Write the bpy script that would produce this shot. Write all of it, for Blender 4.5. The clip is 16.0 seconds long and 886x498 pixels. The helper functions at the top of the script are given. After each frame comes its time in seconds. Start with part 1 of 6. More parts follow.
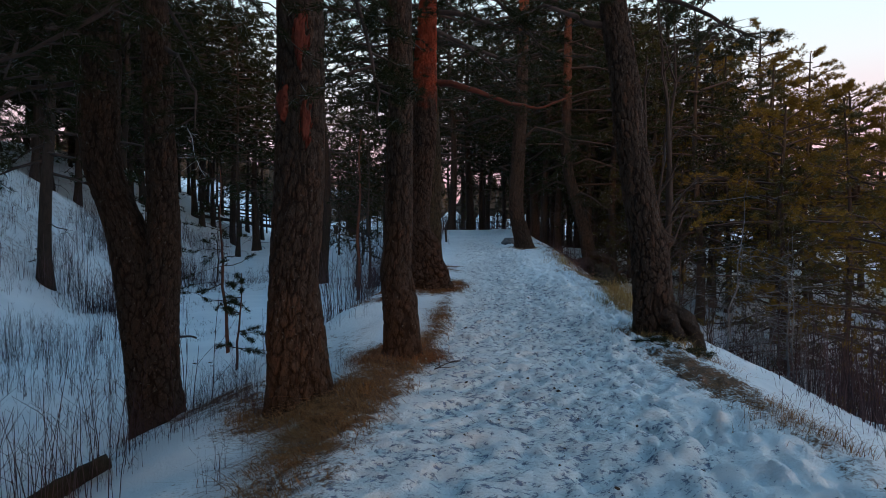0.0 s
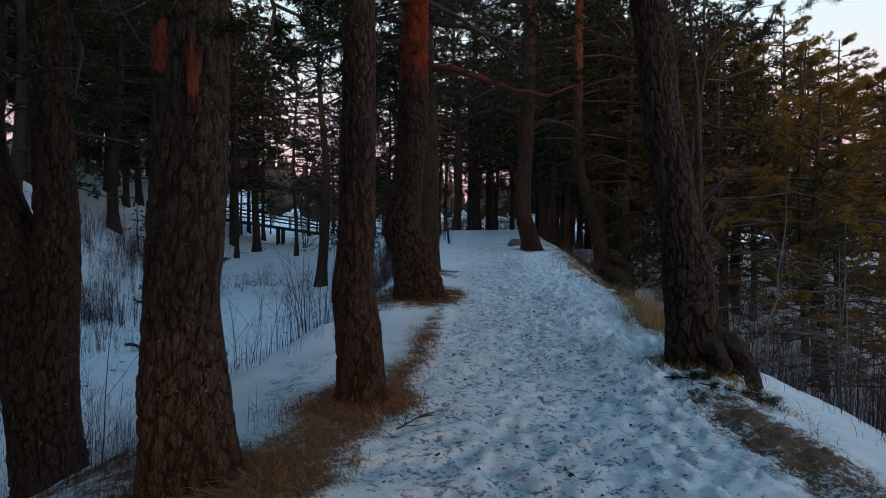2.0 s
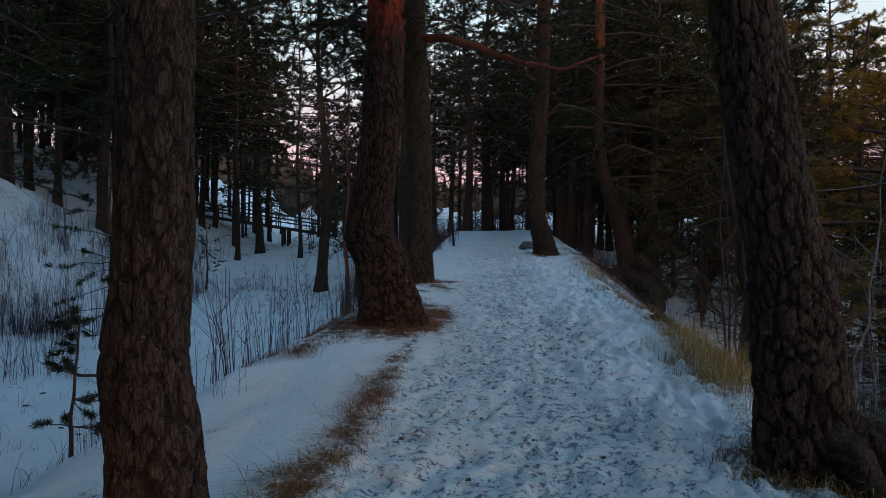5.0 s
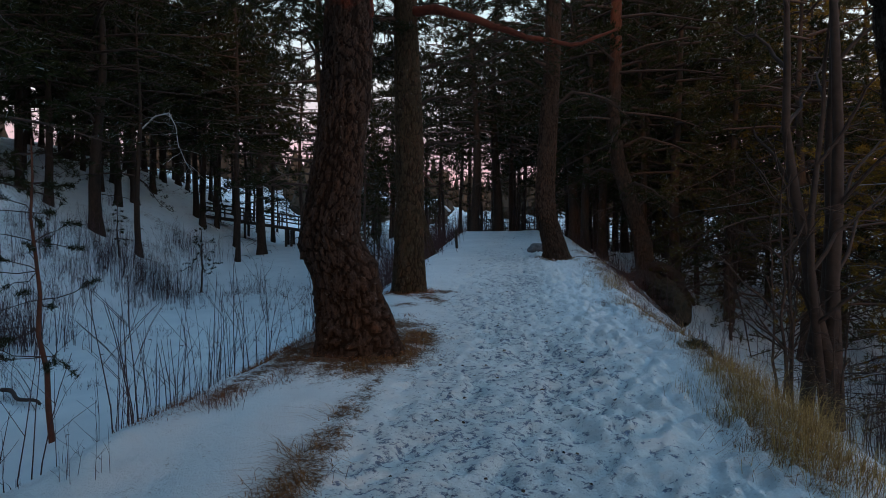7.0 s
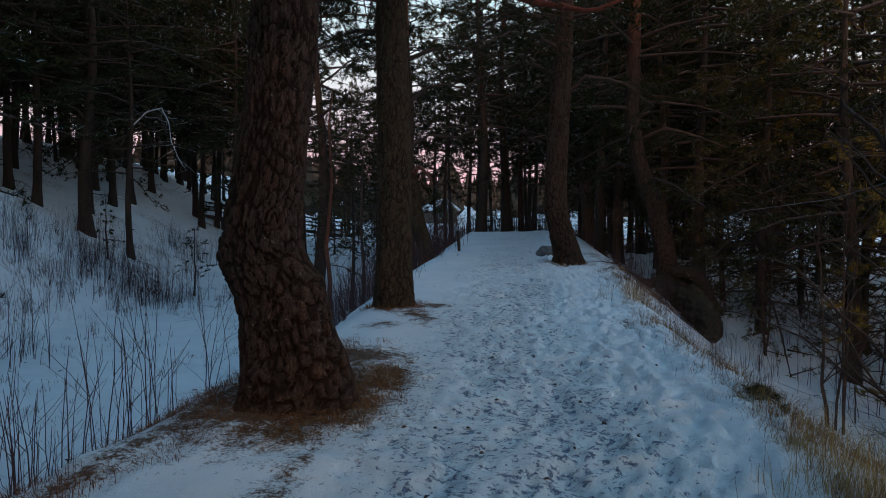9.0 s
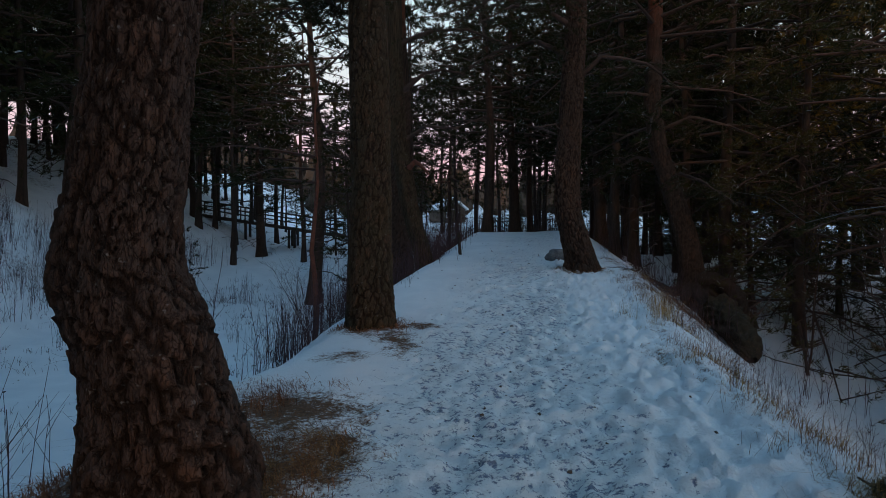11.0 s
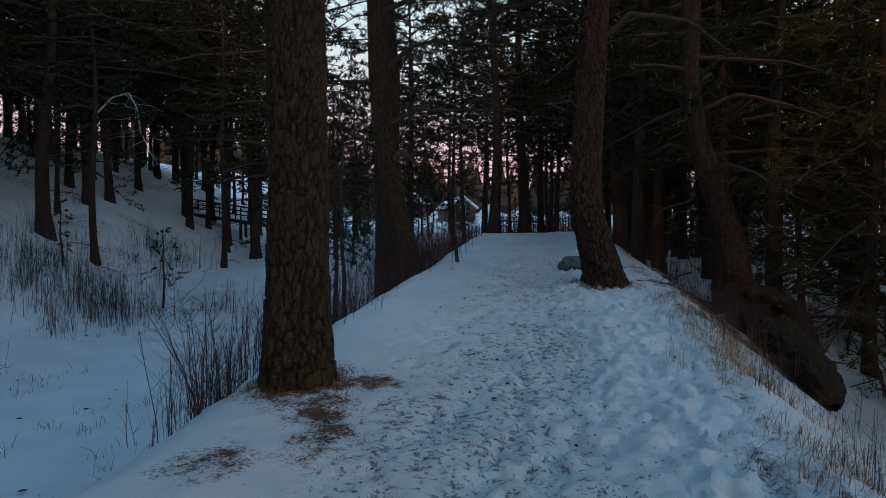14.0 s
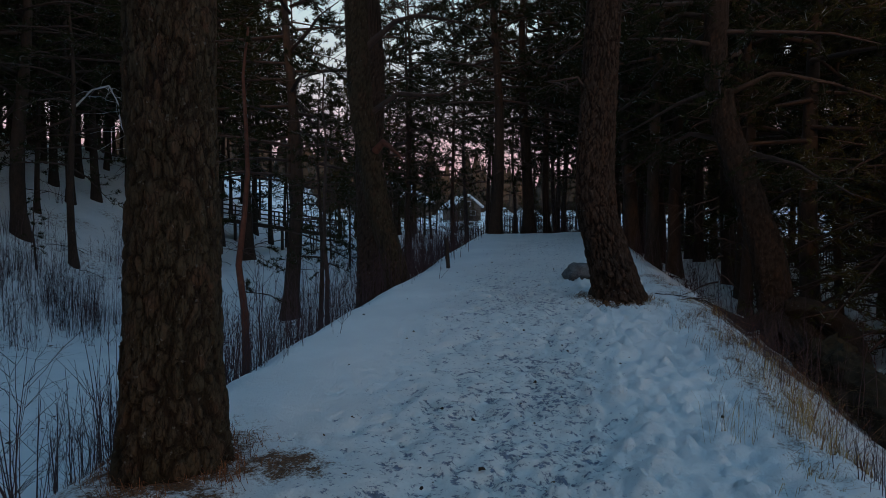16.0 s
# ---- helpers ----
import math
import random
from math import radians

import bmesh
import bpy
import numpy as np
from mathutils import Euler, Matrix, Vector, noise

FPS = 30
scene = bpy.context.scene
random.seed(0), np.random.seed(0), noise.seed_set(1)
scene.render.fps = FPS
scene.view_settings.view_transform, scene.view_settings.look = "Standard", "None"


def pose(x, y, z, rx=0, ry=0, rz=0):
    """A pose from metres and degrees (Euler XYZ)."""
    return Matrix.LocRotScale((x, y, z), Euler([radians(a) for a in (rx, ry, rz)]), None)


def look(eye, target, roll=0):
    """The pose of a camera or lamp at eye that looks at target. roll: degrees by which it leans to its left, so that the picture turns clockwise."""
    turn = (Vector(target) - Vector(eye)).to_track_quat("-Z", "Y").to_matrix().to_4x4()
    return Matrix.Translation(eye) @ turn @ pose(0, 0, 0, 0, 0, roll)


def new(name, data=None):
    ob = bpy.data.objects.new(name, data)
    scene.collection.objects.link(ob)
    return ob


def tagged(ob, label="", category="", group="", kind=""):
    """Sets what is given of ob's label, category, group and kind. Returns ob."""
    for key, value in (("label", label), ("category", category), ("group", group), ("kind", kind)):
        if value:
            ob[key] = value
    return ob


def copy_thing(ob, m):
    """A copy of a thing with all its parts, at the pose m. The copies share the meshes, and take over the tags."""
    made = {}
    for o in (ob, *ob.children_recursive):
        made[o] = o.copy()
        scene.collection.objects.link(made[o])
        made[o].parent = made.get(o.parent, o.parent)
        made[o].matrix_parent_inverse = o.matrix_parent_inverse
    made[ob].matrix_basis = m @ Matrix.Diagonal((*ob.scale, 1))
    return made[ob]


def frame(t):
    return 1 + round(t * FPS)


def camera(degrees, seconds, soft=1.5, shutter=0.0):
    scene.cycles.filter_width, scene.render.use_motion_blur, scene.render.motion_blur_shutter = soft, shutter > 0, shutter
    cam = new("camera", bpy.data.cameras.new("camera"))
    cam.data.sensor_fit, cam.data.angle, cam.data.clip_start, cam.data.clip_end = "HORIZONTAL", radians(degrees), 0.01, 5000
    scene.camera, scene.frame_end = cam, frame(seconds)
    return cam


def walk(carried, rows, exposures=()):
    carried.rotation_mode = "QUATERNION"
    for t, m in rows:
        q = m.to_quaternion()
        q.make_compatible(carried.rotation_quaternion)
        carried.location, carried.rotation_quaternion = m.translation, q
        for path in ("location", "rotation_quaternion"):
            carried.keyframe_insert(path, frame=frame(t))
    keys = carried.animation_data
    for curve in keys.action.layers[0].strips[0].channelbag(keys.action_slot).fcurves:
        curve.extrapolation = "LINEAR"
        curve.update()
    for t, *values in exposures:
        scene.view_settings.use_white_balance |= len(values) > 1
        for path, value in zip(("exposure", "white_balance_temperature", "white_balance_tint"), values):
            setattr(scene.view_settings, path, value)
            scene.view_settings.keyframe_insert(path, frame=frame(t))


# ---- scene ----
cam = camera(72.0, 16.0, soft=0.75)
# seconds, x, y, z, yaw, pitch, roll
PATH_ROWS = [
    (0, 0.000, 0.000, 1.500, 0.00, -0.22, 0.00),
    (1, 0.172, 1.019, 1.542, 0.41, -0.22, 0.01),
    (2, 0.366, 2.048, 1.587, 0.90, -0.21, 0.02),
    (3, 0.571, 3.087, 1.635, 1.47, -0.22, 0.03),
    (4, 0.775, 4.135, 1.686, 2.07, -0.23, 0.04),
    (5, 0.970, 5.190, 1.739, 2.68, -0.24, 0.05),
    (6, 1.150, 6.251, 1.795, 3.29, -0.26, 0.06),
    (7, 1.310, 7.319, 1.852, 3.88, -0.29, 0.08),
    (8, 1.449, 8.390, 1.911, 4.45, -0.32, 0.09),
    (9, 1.565, 9.466, 1.972, 4.97, -0.35, 0.10),
    (10, 1.660, 10.543, 2.034, 5.45, -0.38, 0.12),
    (11, 1.738, 11.622, 2.096, 5.90, -0.42, 0.13),
    (12, 1.804, 12.701, 2.160, 6.30, -0.46, 0.15),
    (13, 1.867, 13.780, 2.223, 6.67, -0.51, 0.17),
    (14, 1.935, 14.856, 2.287, 7.03, -0.55, 0.19),
    (15, 2.021, 15.930, 2.350, 7.37, -0.60, 0.20),
    (16, 2.137, 17.000, 2.413, 7.73, -0.65, 0.22),
]
walk(cam, [(t, pose(x, y, z, 90 + pitch, roll, yaw)) for t, x, y, z, yaw, pitch, roll in PATH_ROWS], exposures=[(0, -0.02), (4, -0.2), (9, -0.22), (14, -0.3), (15, -0.3), (16, -0.58)])

# ---- world, sun, light ----
SUN_EL, SUN_AZ = radians(7.5), radians(176.0)
world = bpy.data.worlds.new("dusk_sky")
scene.world = world
world.use_nodes = True
wt = world.node_tree
wt.nodes.clear()
w_out = wt.nodes.new("ShaderNodeOutputWorld")
w_bg = wt.nodes.new("ShaderNodeBackground")
w_sky = wt.nodes.new("ShaderNodeTexSky")
w_sky.sky_type = "NISHITA"
w_sky.sun_disc = False
w_sky.sun_elevation = SUN_EL
w_sky.sun_rotation = SUN_AZ
w_sky.air_density = 1.0
w_sky.dust_density = 0.6
w_sky.ozone_density = 2.0
w_geo = wt.nodes.new("ShaderNodeTexCoord")
w_sep = wt.nodes.new("ShaderNodeSeparateXYZ")
w_ramp = wt.nodes.new("ShaderNodeValToRGB")
w_ramp.color_ramp.elements[0].position = 0.0
w_ramp.color_ramp.elements[0].color = (0.55, 0.33, 0.36, 1)
w_ramp.color_ramp.elements[1].position = 0.75
w_ramp.color_ramp.elements[1].color = (0.205, 0.465, 0.79, 1)
for at, colour in ((0.07, (0.80, 0.40, 0.43, 1)), (0.16, (0.90, 0.62, 0.66, 1)), (0.26, (0.84, 0.86, 0.88, 1)), (0.34, (0.74, 0.90, 0.94, 1)), (0.47, (0.64, 0.85, 0.95, 1))):
    el = w_ramp.color_ramp.elements.new(at)
    el.color = colour
w_mix = wt.nodes.new("ShaderNodeMix")
w_mix.data_type = "RGBA"
w_mix.inputs[0].default_value = 0.88
w_gain = wt.nodes.new("ShaderNodeVectorMath")
w_gain.operation = "SCALE"
w_gain.inputs["Scale"].default_value = SKY_GAIN = 10.5
wt.links.new(w_geo.outputs["Generated"], w_sep.inputs[0])
wt.links.new(w_sep.outputs["Z"], w_ramp.inputs[0])
wt.links.new(w_ramp.outputs[0], w_gain.inputs[0])
wt.links.new(w_sky.outputs[0], w_mix.inputs[6])
wt.links.new(w_gain.outputs[0], w_mix.inputs[7])
# afterglow low round the sun
w_dot = wt.nodes.new("ShaderNodeVectorMath")
w_dot.operation = "DOT_PRODUCT"
w_dot.inputs[1].default_value = (math.sin(SUN_AZ), math.cos(SUN_AZ), 0)
w_lobe = wt.nodes.new("ShaderNodeMapRange")
w_lobe.interpolation_type = "SMOOTHSTEP"
w_lobe.inputs["From Min"].default_value, w_lobe.inputs["From Max"].default_value = 0.05, 1.0
w_low = wt.nodes.new("ShaderNodeMapRange")
w_low.interpolation_type = "SMOOTHSTEP"
w_low.inputs["From Min"].default_value, w_low.inputs["From Max"].default_value = 0.62, 0.0
w_both = wt.nodes.new("ShaderNodeMath")
w_both.operation = "MULTIPLY"
w_warm = wt.nodes.new("ShaderNodeMix")
w_warm.data_type, w_warm.blend_type = "RGBA", "ADD"
w_warm.inputs[7].default_value = (12.5, 8.0, 4.2, 1)
wt.links.new(w_geo.outputs["Generated"], w_dot.inputs[0])
wt.links.new(w_dot.outputs["Value"], w_lobe.inputs["Value"])
wt.links.new(w_sep.outputs["Z"], w_low.inputs["Value"])
wt.links.new(w_lobe.outputs[0], w_both.inputs[0])
wt.links.new(w_low.outputs[0], w_both.inputs[1])
wt.links.new(w_both.outputs[0], w_warm.inputs[0])
wt.links.new(w_mix.outputs[2], w_warm.inputs[6])
wt.links.new(w_warm.outputs[2], w_bg.inputs[0])
w_bg.inputs[1].default_value = 0.12
wt.links.new(w_bg.outputs[0], w_out.inputs[0])

sun_data = bpy.data.lights.new("sun", "SUN")
sun_data.energy = 0.9
sun_data.angle = radians(3.0)
sun_data.color = (1.0, 0.55, 0.24)
sun = new("sun", sun_data)
sun_from = Vector((math.sin(SUN_AZ) * math.cos(SUN_EL), math.cos(SUN_AZ) * math.cos(SUN_EL), math.sin(SUN_EL)))
sun.matrix_world = look(sun_from * 50, (0, 0, 0))


# ---- materials ----
def material(name, rough=0.8, spec=0.3):
    m = bpy.data.materials.new(name)
    m.use_nodes = True
    b = m.node_tree.nodes["Principled BSDF"]
    b.inputs["Roughness"].default_value = rough
    b.inputs["Specular IOR Level"].default_value = spec
    return m, m.node_tree, b


def node(nt, kind, **sets):
    n = nt.nodes.new(kind)
    for key, value in sets.items():
        n.inputs[key.replace("_", " ")].default_value = value
    return n


def noise_tex(nt, scale, detail=4.0, rough=0.6, vec=None):
    n = node(nt, "ShaderNodeTexNoise", Scale=scale, Detail=detail, Roughness=rough)
    if vec is not None:
        nt.links.new(vec, n.inputs["Vector"])
    return n.outputs[0]


def ramp(nt, fac, stops):
    r = nt.nodes.new("ShaderNodeValToRGB")
    e = r.color_ramp.elements
    while len(e) < len(stops):
        e.new(0.5)
    for el, (at, c) in zip(e, stops):
        el.position, el.color = at, (*c, 1) if len(c) == 3 else c
    nt.links.new(fac, r.inputs[0])
    return r.outputs[0]


def mix(nt, fac, a, b):
    m = nt.nodes.new("ShaderNodeMix")
    m.data_type = "RGBA"
    for src, slot in ((fac, 0), (a, 6), (b, 7)):
        if isinstance(src, (int, float)):
            m.inputs[slot].default_value = src
        elif isinstance(src, tuple):
            m.inputs[slot].default_value = (*src, 1)
        else:
            nt.links.new(src, m.inputs[slot])
    return m.outputs[2]


def maths(nt, op, a, b=0.0):
    m = nt.nodes.new("ShaderNodeMath")
    m.operation = op
    for src, slot in ((a, 0), (b, 1)):
        if isinstance(src, (int, float)):
            m.inputs[slot].default_value = src
        else:
            nt.links.new(src, m.inputs[slot])
    return m.outputs[0]


def bump(nt, b, height, strength, dist):
    n = node(nt, "ShaderNodeBump", Strength=strength, Distance=dist)
    nt.links.new(height, n.inputs["Height"])
    nt.links.new(n.outputs[0], b.inputs["Normal"])


def attr(nt, name):
    a = nt.nodes.new("ShaderNodeAttribute")
    a.attribute_name = name
    return a.outputs["Fac"]


def coords(nt, which="Object"):
    return nt.nodes.new("ShaderNodeTexCoord").outputs[which]


def snow_ground():
    m, nt, b = material("snow_ground", 0.75, 0.25)
    pos = nt.nodes.new("ShaderNodeNewGeometry").outputs["Position"]
    big = noise_tex(nt, 0.7, 4, 0.6, pos)
    snow = ramp(nt, big, [(0.3, (0.70, 0.74, 0.77)), (0.7, (0.82, 0.855, 0.875))])
    # trodden, icy middle of the path with dirt and some painted shade worked into the steps
    stretch = nt.nodes.new("ShaderNodeMapping")
    stretch.inputs["Scale"].default_value = (0.8, 1.0, 1.0)
    nt.links.new(pos, stretch.inputs[0])
    fine = maths(nt, "ADD", maths(nt, "MULTIPLY", noise_tex(nt, 17.0, 3.5, 0.62, stretch.outputs[0]), 0.68), maths(nt, "MULTIPLY", noise_tex(nt, 60.0, 3, 0.6, stretch.outputs[0]), 0.32))
    mid = noise_tex(nt, 2.2, 3, 0.6, pos)
    step = maths(nt, "ADD", maths(nt, "MULTIPLY", fine, 0.88), maths(nt, "MULTIPLY", mid, 0.12))
    tread = attr(nt, "trample")
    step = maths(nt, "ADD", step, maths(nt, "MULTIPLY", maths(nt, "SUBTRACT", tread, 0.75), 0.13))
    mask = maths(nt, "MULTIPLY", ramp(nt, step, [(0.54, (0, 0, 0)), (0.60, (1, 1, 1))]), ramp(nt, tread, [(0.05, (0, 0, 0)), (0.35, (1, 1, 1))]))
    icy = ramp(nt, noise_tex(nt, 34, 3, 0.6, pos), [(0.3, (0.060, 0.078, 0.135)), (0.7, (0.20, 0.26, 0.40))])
    packed = mix(nt, maths(nt, "MULTIPLY", tread, 0.3), snow, (0.71, 0.715, 0.67))
    speck = ramp(nt, noise_tex(nt, 48, 2, 0.5, pos), [(0.70, (0, 0, 0)), (0.74, (1, 1, 1))])
    packed = mix(nt, maths(nt, "MULTIPLY", speck, maths(nt, "MULTIPLY", tread, 0.55)), packed, (0.08, 0.09, 0.12))
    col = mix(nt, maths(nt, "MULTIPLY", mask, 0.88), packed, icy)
    # bare earth with needles and dead grass
    lit_n = maths(nt, "ADD", maths(nt, "MULTIPLY", noise_tex(nt, 5.0, 5, 0.7, pos), 0.55), maths(nt, "MULTIPLY", noise_tex(nt, 32.0, 3, 0.7, pos), 0.45))
    lit = maths(nt, "ADD", attr(nt, "litter"), maths(nt, "MULTIPLY", maths(nt, "SUBTRACT", lit_n, 0.5), 2.4))
    lmask = ramp(nt, lit, [(0.48, (0, 0, 0)), (0.78, (1, 1, 1))])
    lmask = maths(nt, "MULTIPLY", lmask, ramp(nt, attr(nt, "litter"), [(0.05, (0, 0, 0)), (0.25, (1, 1, 1))]))
    earth = ramp(nt, noise_tex(nt, 40, 4, 0.7, pos), [(0.3, (0.050, 0.026, 0.016)), (0.55, (0.14, 0.070, 0.036)), (0.75, (0.27, 0.16, 0.08))])
    col = mix(nt, lmask, col, earth)
    nt.links.new(col, b.inputs["Base Color"])
    h = maths(nt, "SUBTRACT", maths(nt, "ADD", maths(nt, "MULTIPLY", noise_tex(nt, 18, 5, 0.65, pos), 0.7), maths(nt, "MULTIPLY", noise_tex(nt, 70, 4, 0.7, pos), 0.32)), maths(nt, "MULTIPLY", mask, 0.35))
    bump(nt, b, h, 0.75, 0.07)
    return m


def bark(name, low, high, orange_from, orange_to, moss=0.0):
    """Scots pine bark: grey-brown plates below, flaking orange bark above the given heights."""
    m, nt, b = material(name, 0.9, 0.15)
    co = coords(nt)
    sep = nt.nodes.new("ShaderNodeSeparateXYZ")
    nt.links.new(co, sep.inputs[0])
    z = sep.outputs["Z"]
    mapn = nt.nodes.new("ShaderNodeMapping")
    mapn.inputs["Scale"].default_value = (1, 1, 0.35)
    nt.links.new(co, mapn.inputs[0])
    v = mapn.outputs[0]
    fine = noise_tex(nt, 28, 5, 0.7, v)
    cell = attr(nt, "plate")
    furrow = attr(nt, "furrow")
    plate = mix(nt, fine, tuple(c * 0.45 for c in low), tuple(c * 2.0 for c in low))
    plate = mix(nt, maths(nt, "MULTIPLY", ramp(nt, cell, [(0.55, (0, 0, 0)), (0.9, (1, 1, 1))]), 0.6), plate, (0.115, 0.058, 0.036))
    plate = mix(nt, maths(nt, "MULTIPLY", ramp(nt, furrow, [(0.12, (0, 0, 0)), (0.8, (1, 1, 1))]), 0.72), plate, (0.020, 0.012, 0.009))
    # small loose scales over the plates
    scale = node(nt, "ShaderNodeTexVoronoi", Scale=30.0, Randomness=1.0)
    scale.feature = "DISTANCE_TO_EDGE"
    warp = nt.nodes.new("ShaderNodeMix")
    warp.data_type = "VECTOR"
    warp.inputs[0].default_value = 0.12
    nt.links.new(v, warp.inputs[4])
    rough = node(nt, "ShaderNodeTexNoise", Scale=14.0, Detail=3.0)
    nt.links.new(v, rough.inputs["Vector"])
    nt.links.new(rough.outputs["Color"], warp.inputs[5])
    nt.links.new(warp.outputs[1], scale.inputs["Vector"])
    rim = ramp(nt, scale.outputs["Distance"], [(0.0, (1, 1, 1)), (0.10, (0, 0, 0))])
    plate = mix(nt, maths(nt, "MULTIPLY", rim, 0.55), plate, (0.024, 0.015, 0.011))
    flake = ramp(nt, noise_tex(nt, 9, 5, 0.65, v), [(0.3, tuple(c * 0.5 for c in high)), (0.5, high), (0.72, (min(1, high[0] * 1.35), high[1] * 1.5, high[2] * 1.5))])
    wob = maths(nt, "ADD", z, maths(nt, "MULTIPLY", maths(nt, "SUBTRACT", noise_tex(nt, 2.5, 4, 0.6, co), 0.5), 3.0))
    k = nt.nodes.new("ShaderNodeMapRange")
    k.inputs["From Min"].default_value, k.inputs["From Max"].default_value = orange_from, orange_to
    nt.links.new(wob, k.inputs["Value"])
    col = mix(nt, k.outputs[0], plate, flake)
    # lichen and frost specks
    speck = ramp(nt, noise_tex(nt, 22, 3, 0.5, co), [(0.66, (0, 0, 0)), (0.72, (1, 1, 1))])
    col = mix(nt, maths(nt, "MULTIPLY", speck, 0.30), col, (0.30, 0.30, 0.29))
    if moss:
        mo = ramp(nt, noise_tex(nt, 3, 5, 0.7, co), [(0.42, (0, 0, 0)), (0.62, (1, 1, 1))])
        col = mix(nt, maths(nt, "MULTIPLY", mo, moss), col, (0.060, 0.060, 0.028))
    nt.links.new(col, b.inputs["Base Color"])
    bump(nt, b, maths(nt, "SUBTRACT", maths(nt, "ADD", fine, maths(nt, "MULTIPLY", noise_tex(nt, 90, 3, 0.6, v), 0.4)), maths(nt, "MULTIPLY", rim, 0.5)), 1.0, 0.035)
    return m


def foliage(name, dark, light, frost):
    m, nt, b = material(name, 0.9, 0.06)
    g = nt.nodes.new("ShaderNodeNewGeometry")
    isl = g.outputs["Random Per Island"]
    big = noise_tex(nt, 0.5, 3, 0.6, coords(nt))
    col = mix(nt, isl, dark, light)
    col = mix(nt, ramp(nt, big, [(0.35, (0, 0, 0)), (0.65, (0.6, 0.6, 0.6))]), col, tuple(c * 1.25 for c in light))
    fr = ramp(nt, isl, [(1.0 - frost - 0.01, (0, 0, 0)), (1.0 - frost, (1, 1, 1))])
    col = mix(nt, maths(nt, "MULTIPLY", fr, 0.6), col, (0.30, 0.34, 0.36))
    nt.links.new(col, b.inputs["Base Color"])
    return m


def plain(name, a, c, scale=20, rough=0.85, bumpy=0.3, stretch=(1, 1, 1), island=0.0):
    m, nt, b = material(name, rough, 0.2)
    mp = nt.nodes.new("ShaderNodeMapping")
    mp.inputs["Scale"].default_value = stretch
    nt.links.new(coords(nt), mp.inputs[0])
    n = noise_tex(nt, scale, 5, 0.65, mp.outputs[0])
    big = noise_tex(nt, scale * 0.13, 3, 0.6, mp.outputs[0])
    f = maths(nt, "ADD", maths(nt, "MULTIPLY", n, 0.6), maths(nt, "MULTIPLY", big, 0.4))
    if island:
        isl = nt.nodes.new("ShaderNodeNewGeometry").outputs["Random Per Island"]
        f = maths(nt, "ADD", maths(nt, "MULTIPLY", f, 1 - island), maths(nt, "MULTIPLY", isl, island))
    nt.links.new(ramp(nt, f, [(0.3, a), (0.7, c)]), b.inputs["Base Color"])
    if bumpy:
        bump(nt, b, n, bumpy, 0.02)
    return m


M_SNOW = snow_ground()
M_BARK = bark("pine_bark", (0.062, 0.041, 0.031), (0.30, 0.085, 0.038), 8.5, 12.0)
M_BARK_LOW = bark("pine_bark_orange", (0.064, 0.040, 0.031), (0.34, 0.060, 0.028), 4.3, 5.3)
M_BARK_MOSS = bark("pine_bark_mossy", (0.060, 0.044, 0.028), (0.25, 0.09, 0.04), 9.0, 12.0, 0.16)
# pine bark again, deep shade put into its colour, for the rooted pine
M_BARK_SHADED = bark("dark_pine_bark", (0.046, 0.032, 0.025), (0.12, 0.045, 0.028), 7.5, 10.0)
M_BARK_FAR = plain("far_bark", (0.020, 0.015, 0.013), (0.066, 0.043, 0.033), 14, 0.9, 0.4, (1, 1, 0.3))
M_LIMB = plain("orange_limb", (0.050, 0.016, 0.010), (0.155, 0.040, 0.021), 10, 0.85, 0.4)
M_TWIG = plain("twig_bark", (0.034, 0.023, 0.020), (0.090, 0.058, 0.048), 8, 0.85, 0.0)
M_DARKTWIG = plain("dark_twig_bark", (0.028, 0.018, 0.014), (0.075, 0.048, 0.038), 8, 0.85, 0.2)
M_FROSTTWIG = plain("frost_dusted_twig", (0.035, 0.030, 0.030), (0.20, 0.205, 0.215), 9, 0.85, 0.0)
M_REDSTEM = plain("red_stem", (0.060, 0.026, 0.020), (0.15, 0.060, 0.040), 9, 0.85, 0.2)
M_STEM = plain("shrub_stem", (0.030, 0.018, 0.020), (0.095, 0.055, 0.058), 4, 0.8, 0.0, (1, 1, 1), 0.6)
M_FROST = plain("frosted_twig", (0.25, 0.25, 0.26), (0.62, 0.65, 0.68), 6, 0.8, 0.0)
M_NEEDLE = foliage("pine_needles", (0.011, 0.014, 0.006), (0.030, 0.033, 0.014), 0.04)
# warm low sunlight is put into the colour of these needles
M_NEEDLE_SUNLIT = foliage("pine_needles_open", (0.075, 0.049, 0.010), (0.175, 0.115, 0.024), 0.0)
M_SPRUCE = foliage("spruce_needles", (0.030, 0.031, 0.013), (0.075, 0.066, 0.026), 0.06)
M_GRASS = plain("dead_grass", (0.095, 0.047, 0.020), (0.32, 0.165, 0.068), 6, 0.8, 0.0, (1, 1, 1), 0.7)
M_GRASS_GOLD = plain("golden_dead_grass", (0.17, 0.10, 0.035), (0.50, 0.34, 0.125), 6, 0.8, 0.0, (1, 1, 1), 0.7)
M_GRASS_RED = plain("dead_grass_red", (0.10, 0.038, 0.020), (0.28, 0.12, 0.055), 6, 0.8, 0.0, (1, 1, 1), 0.7)


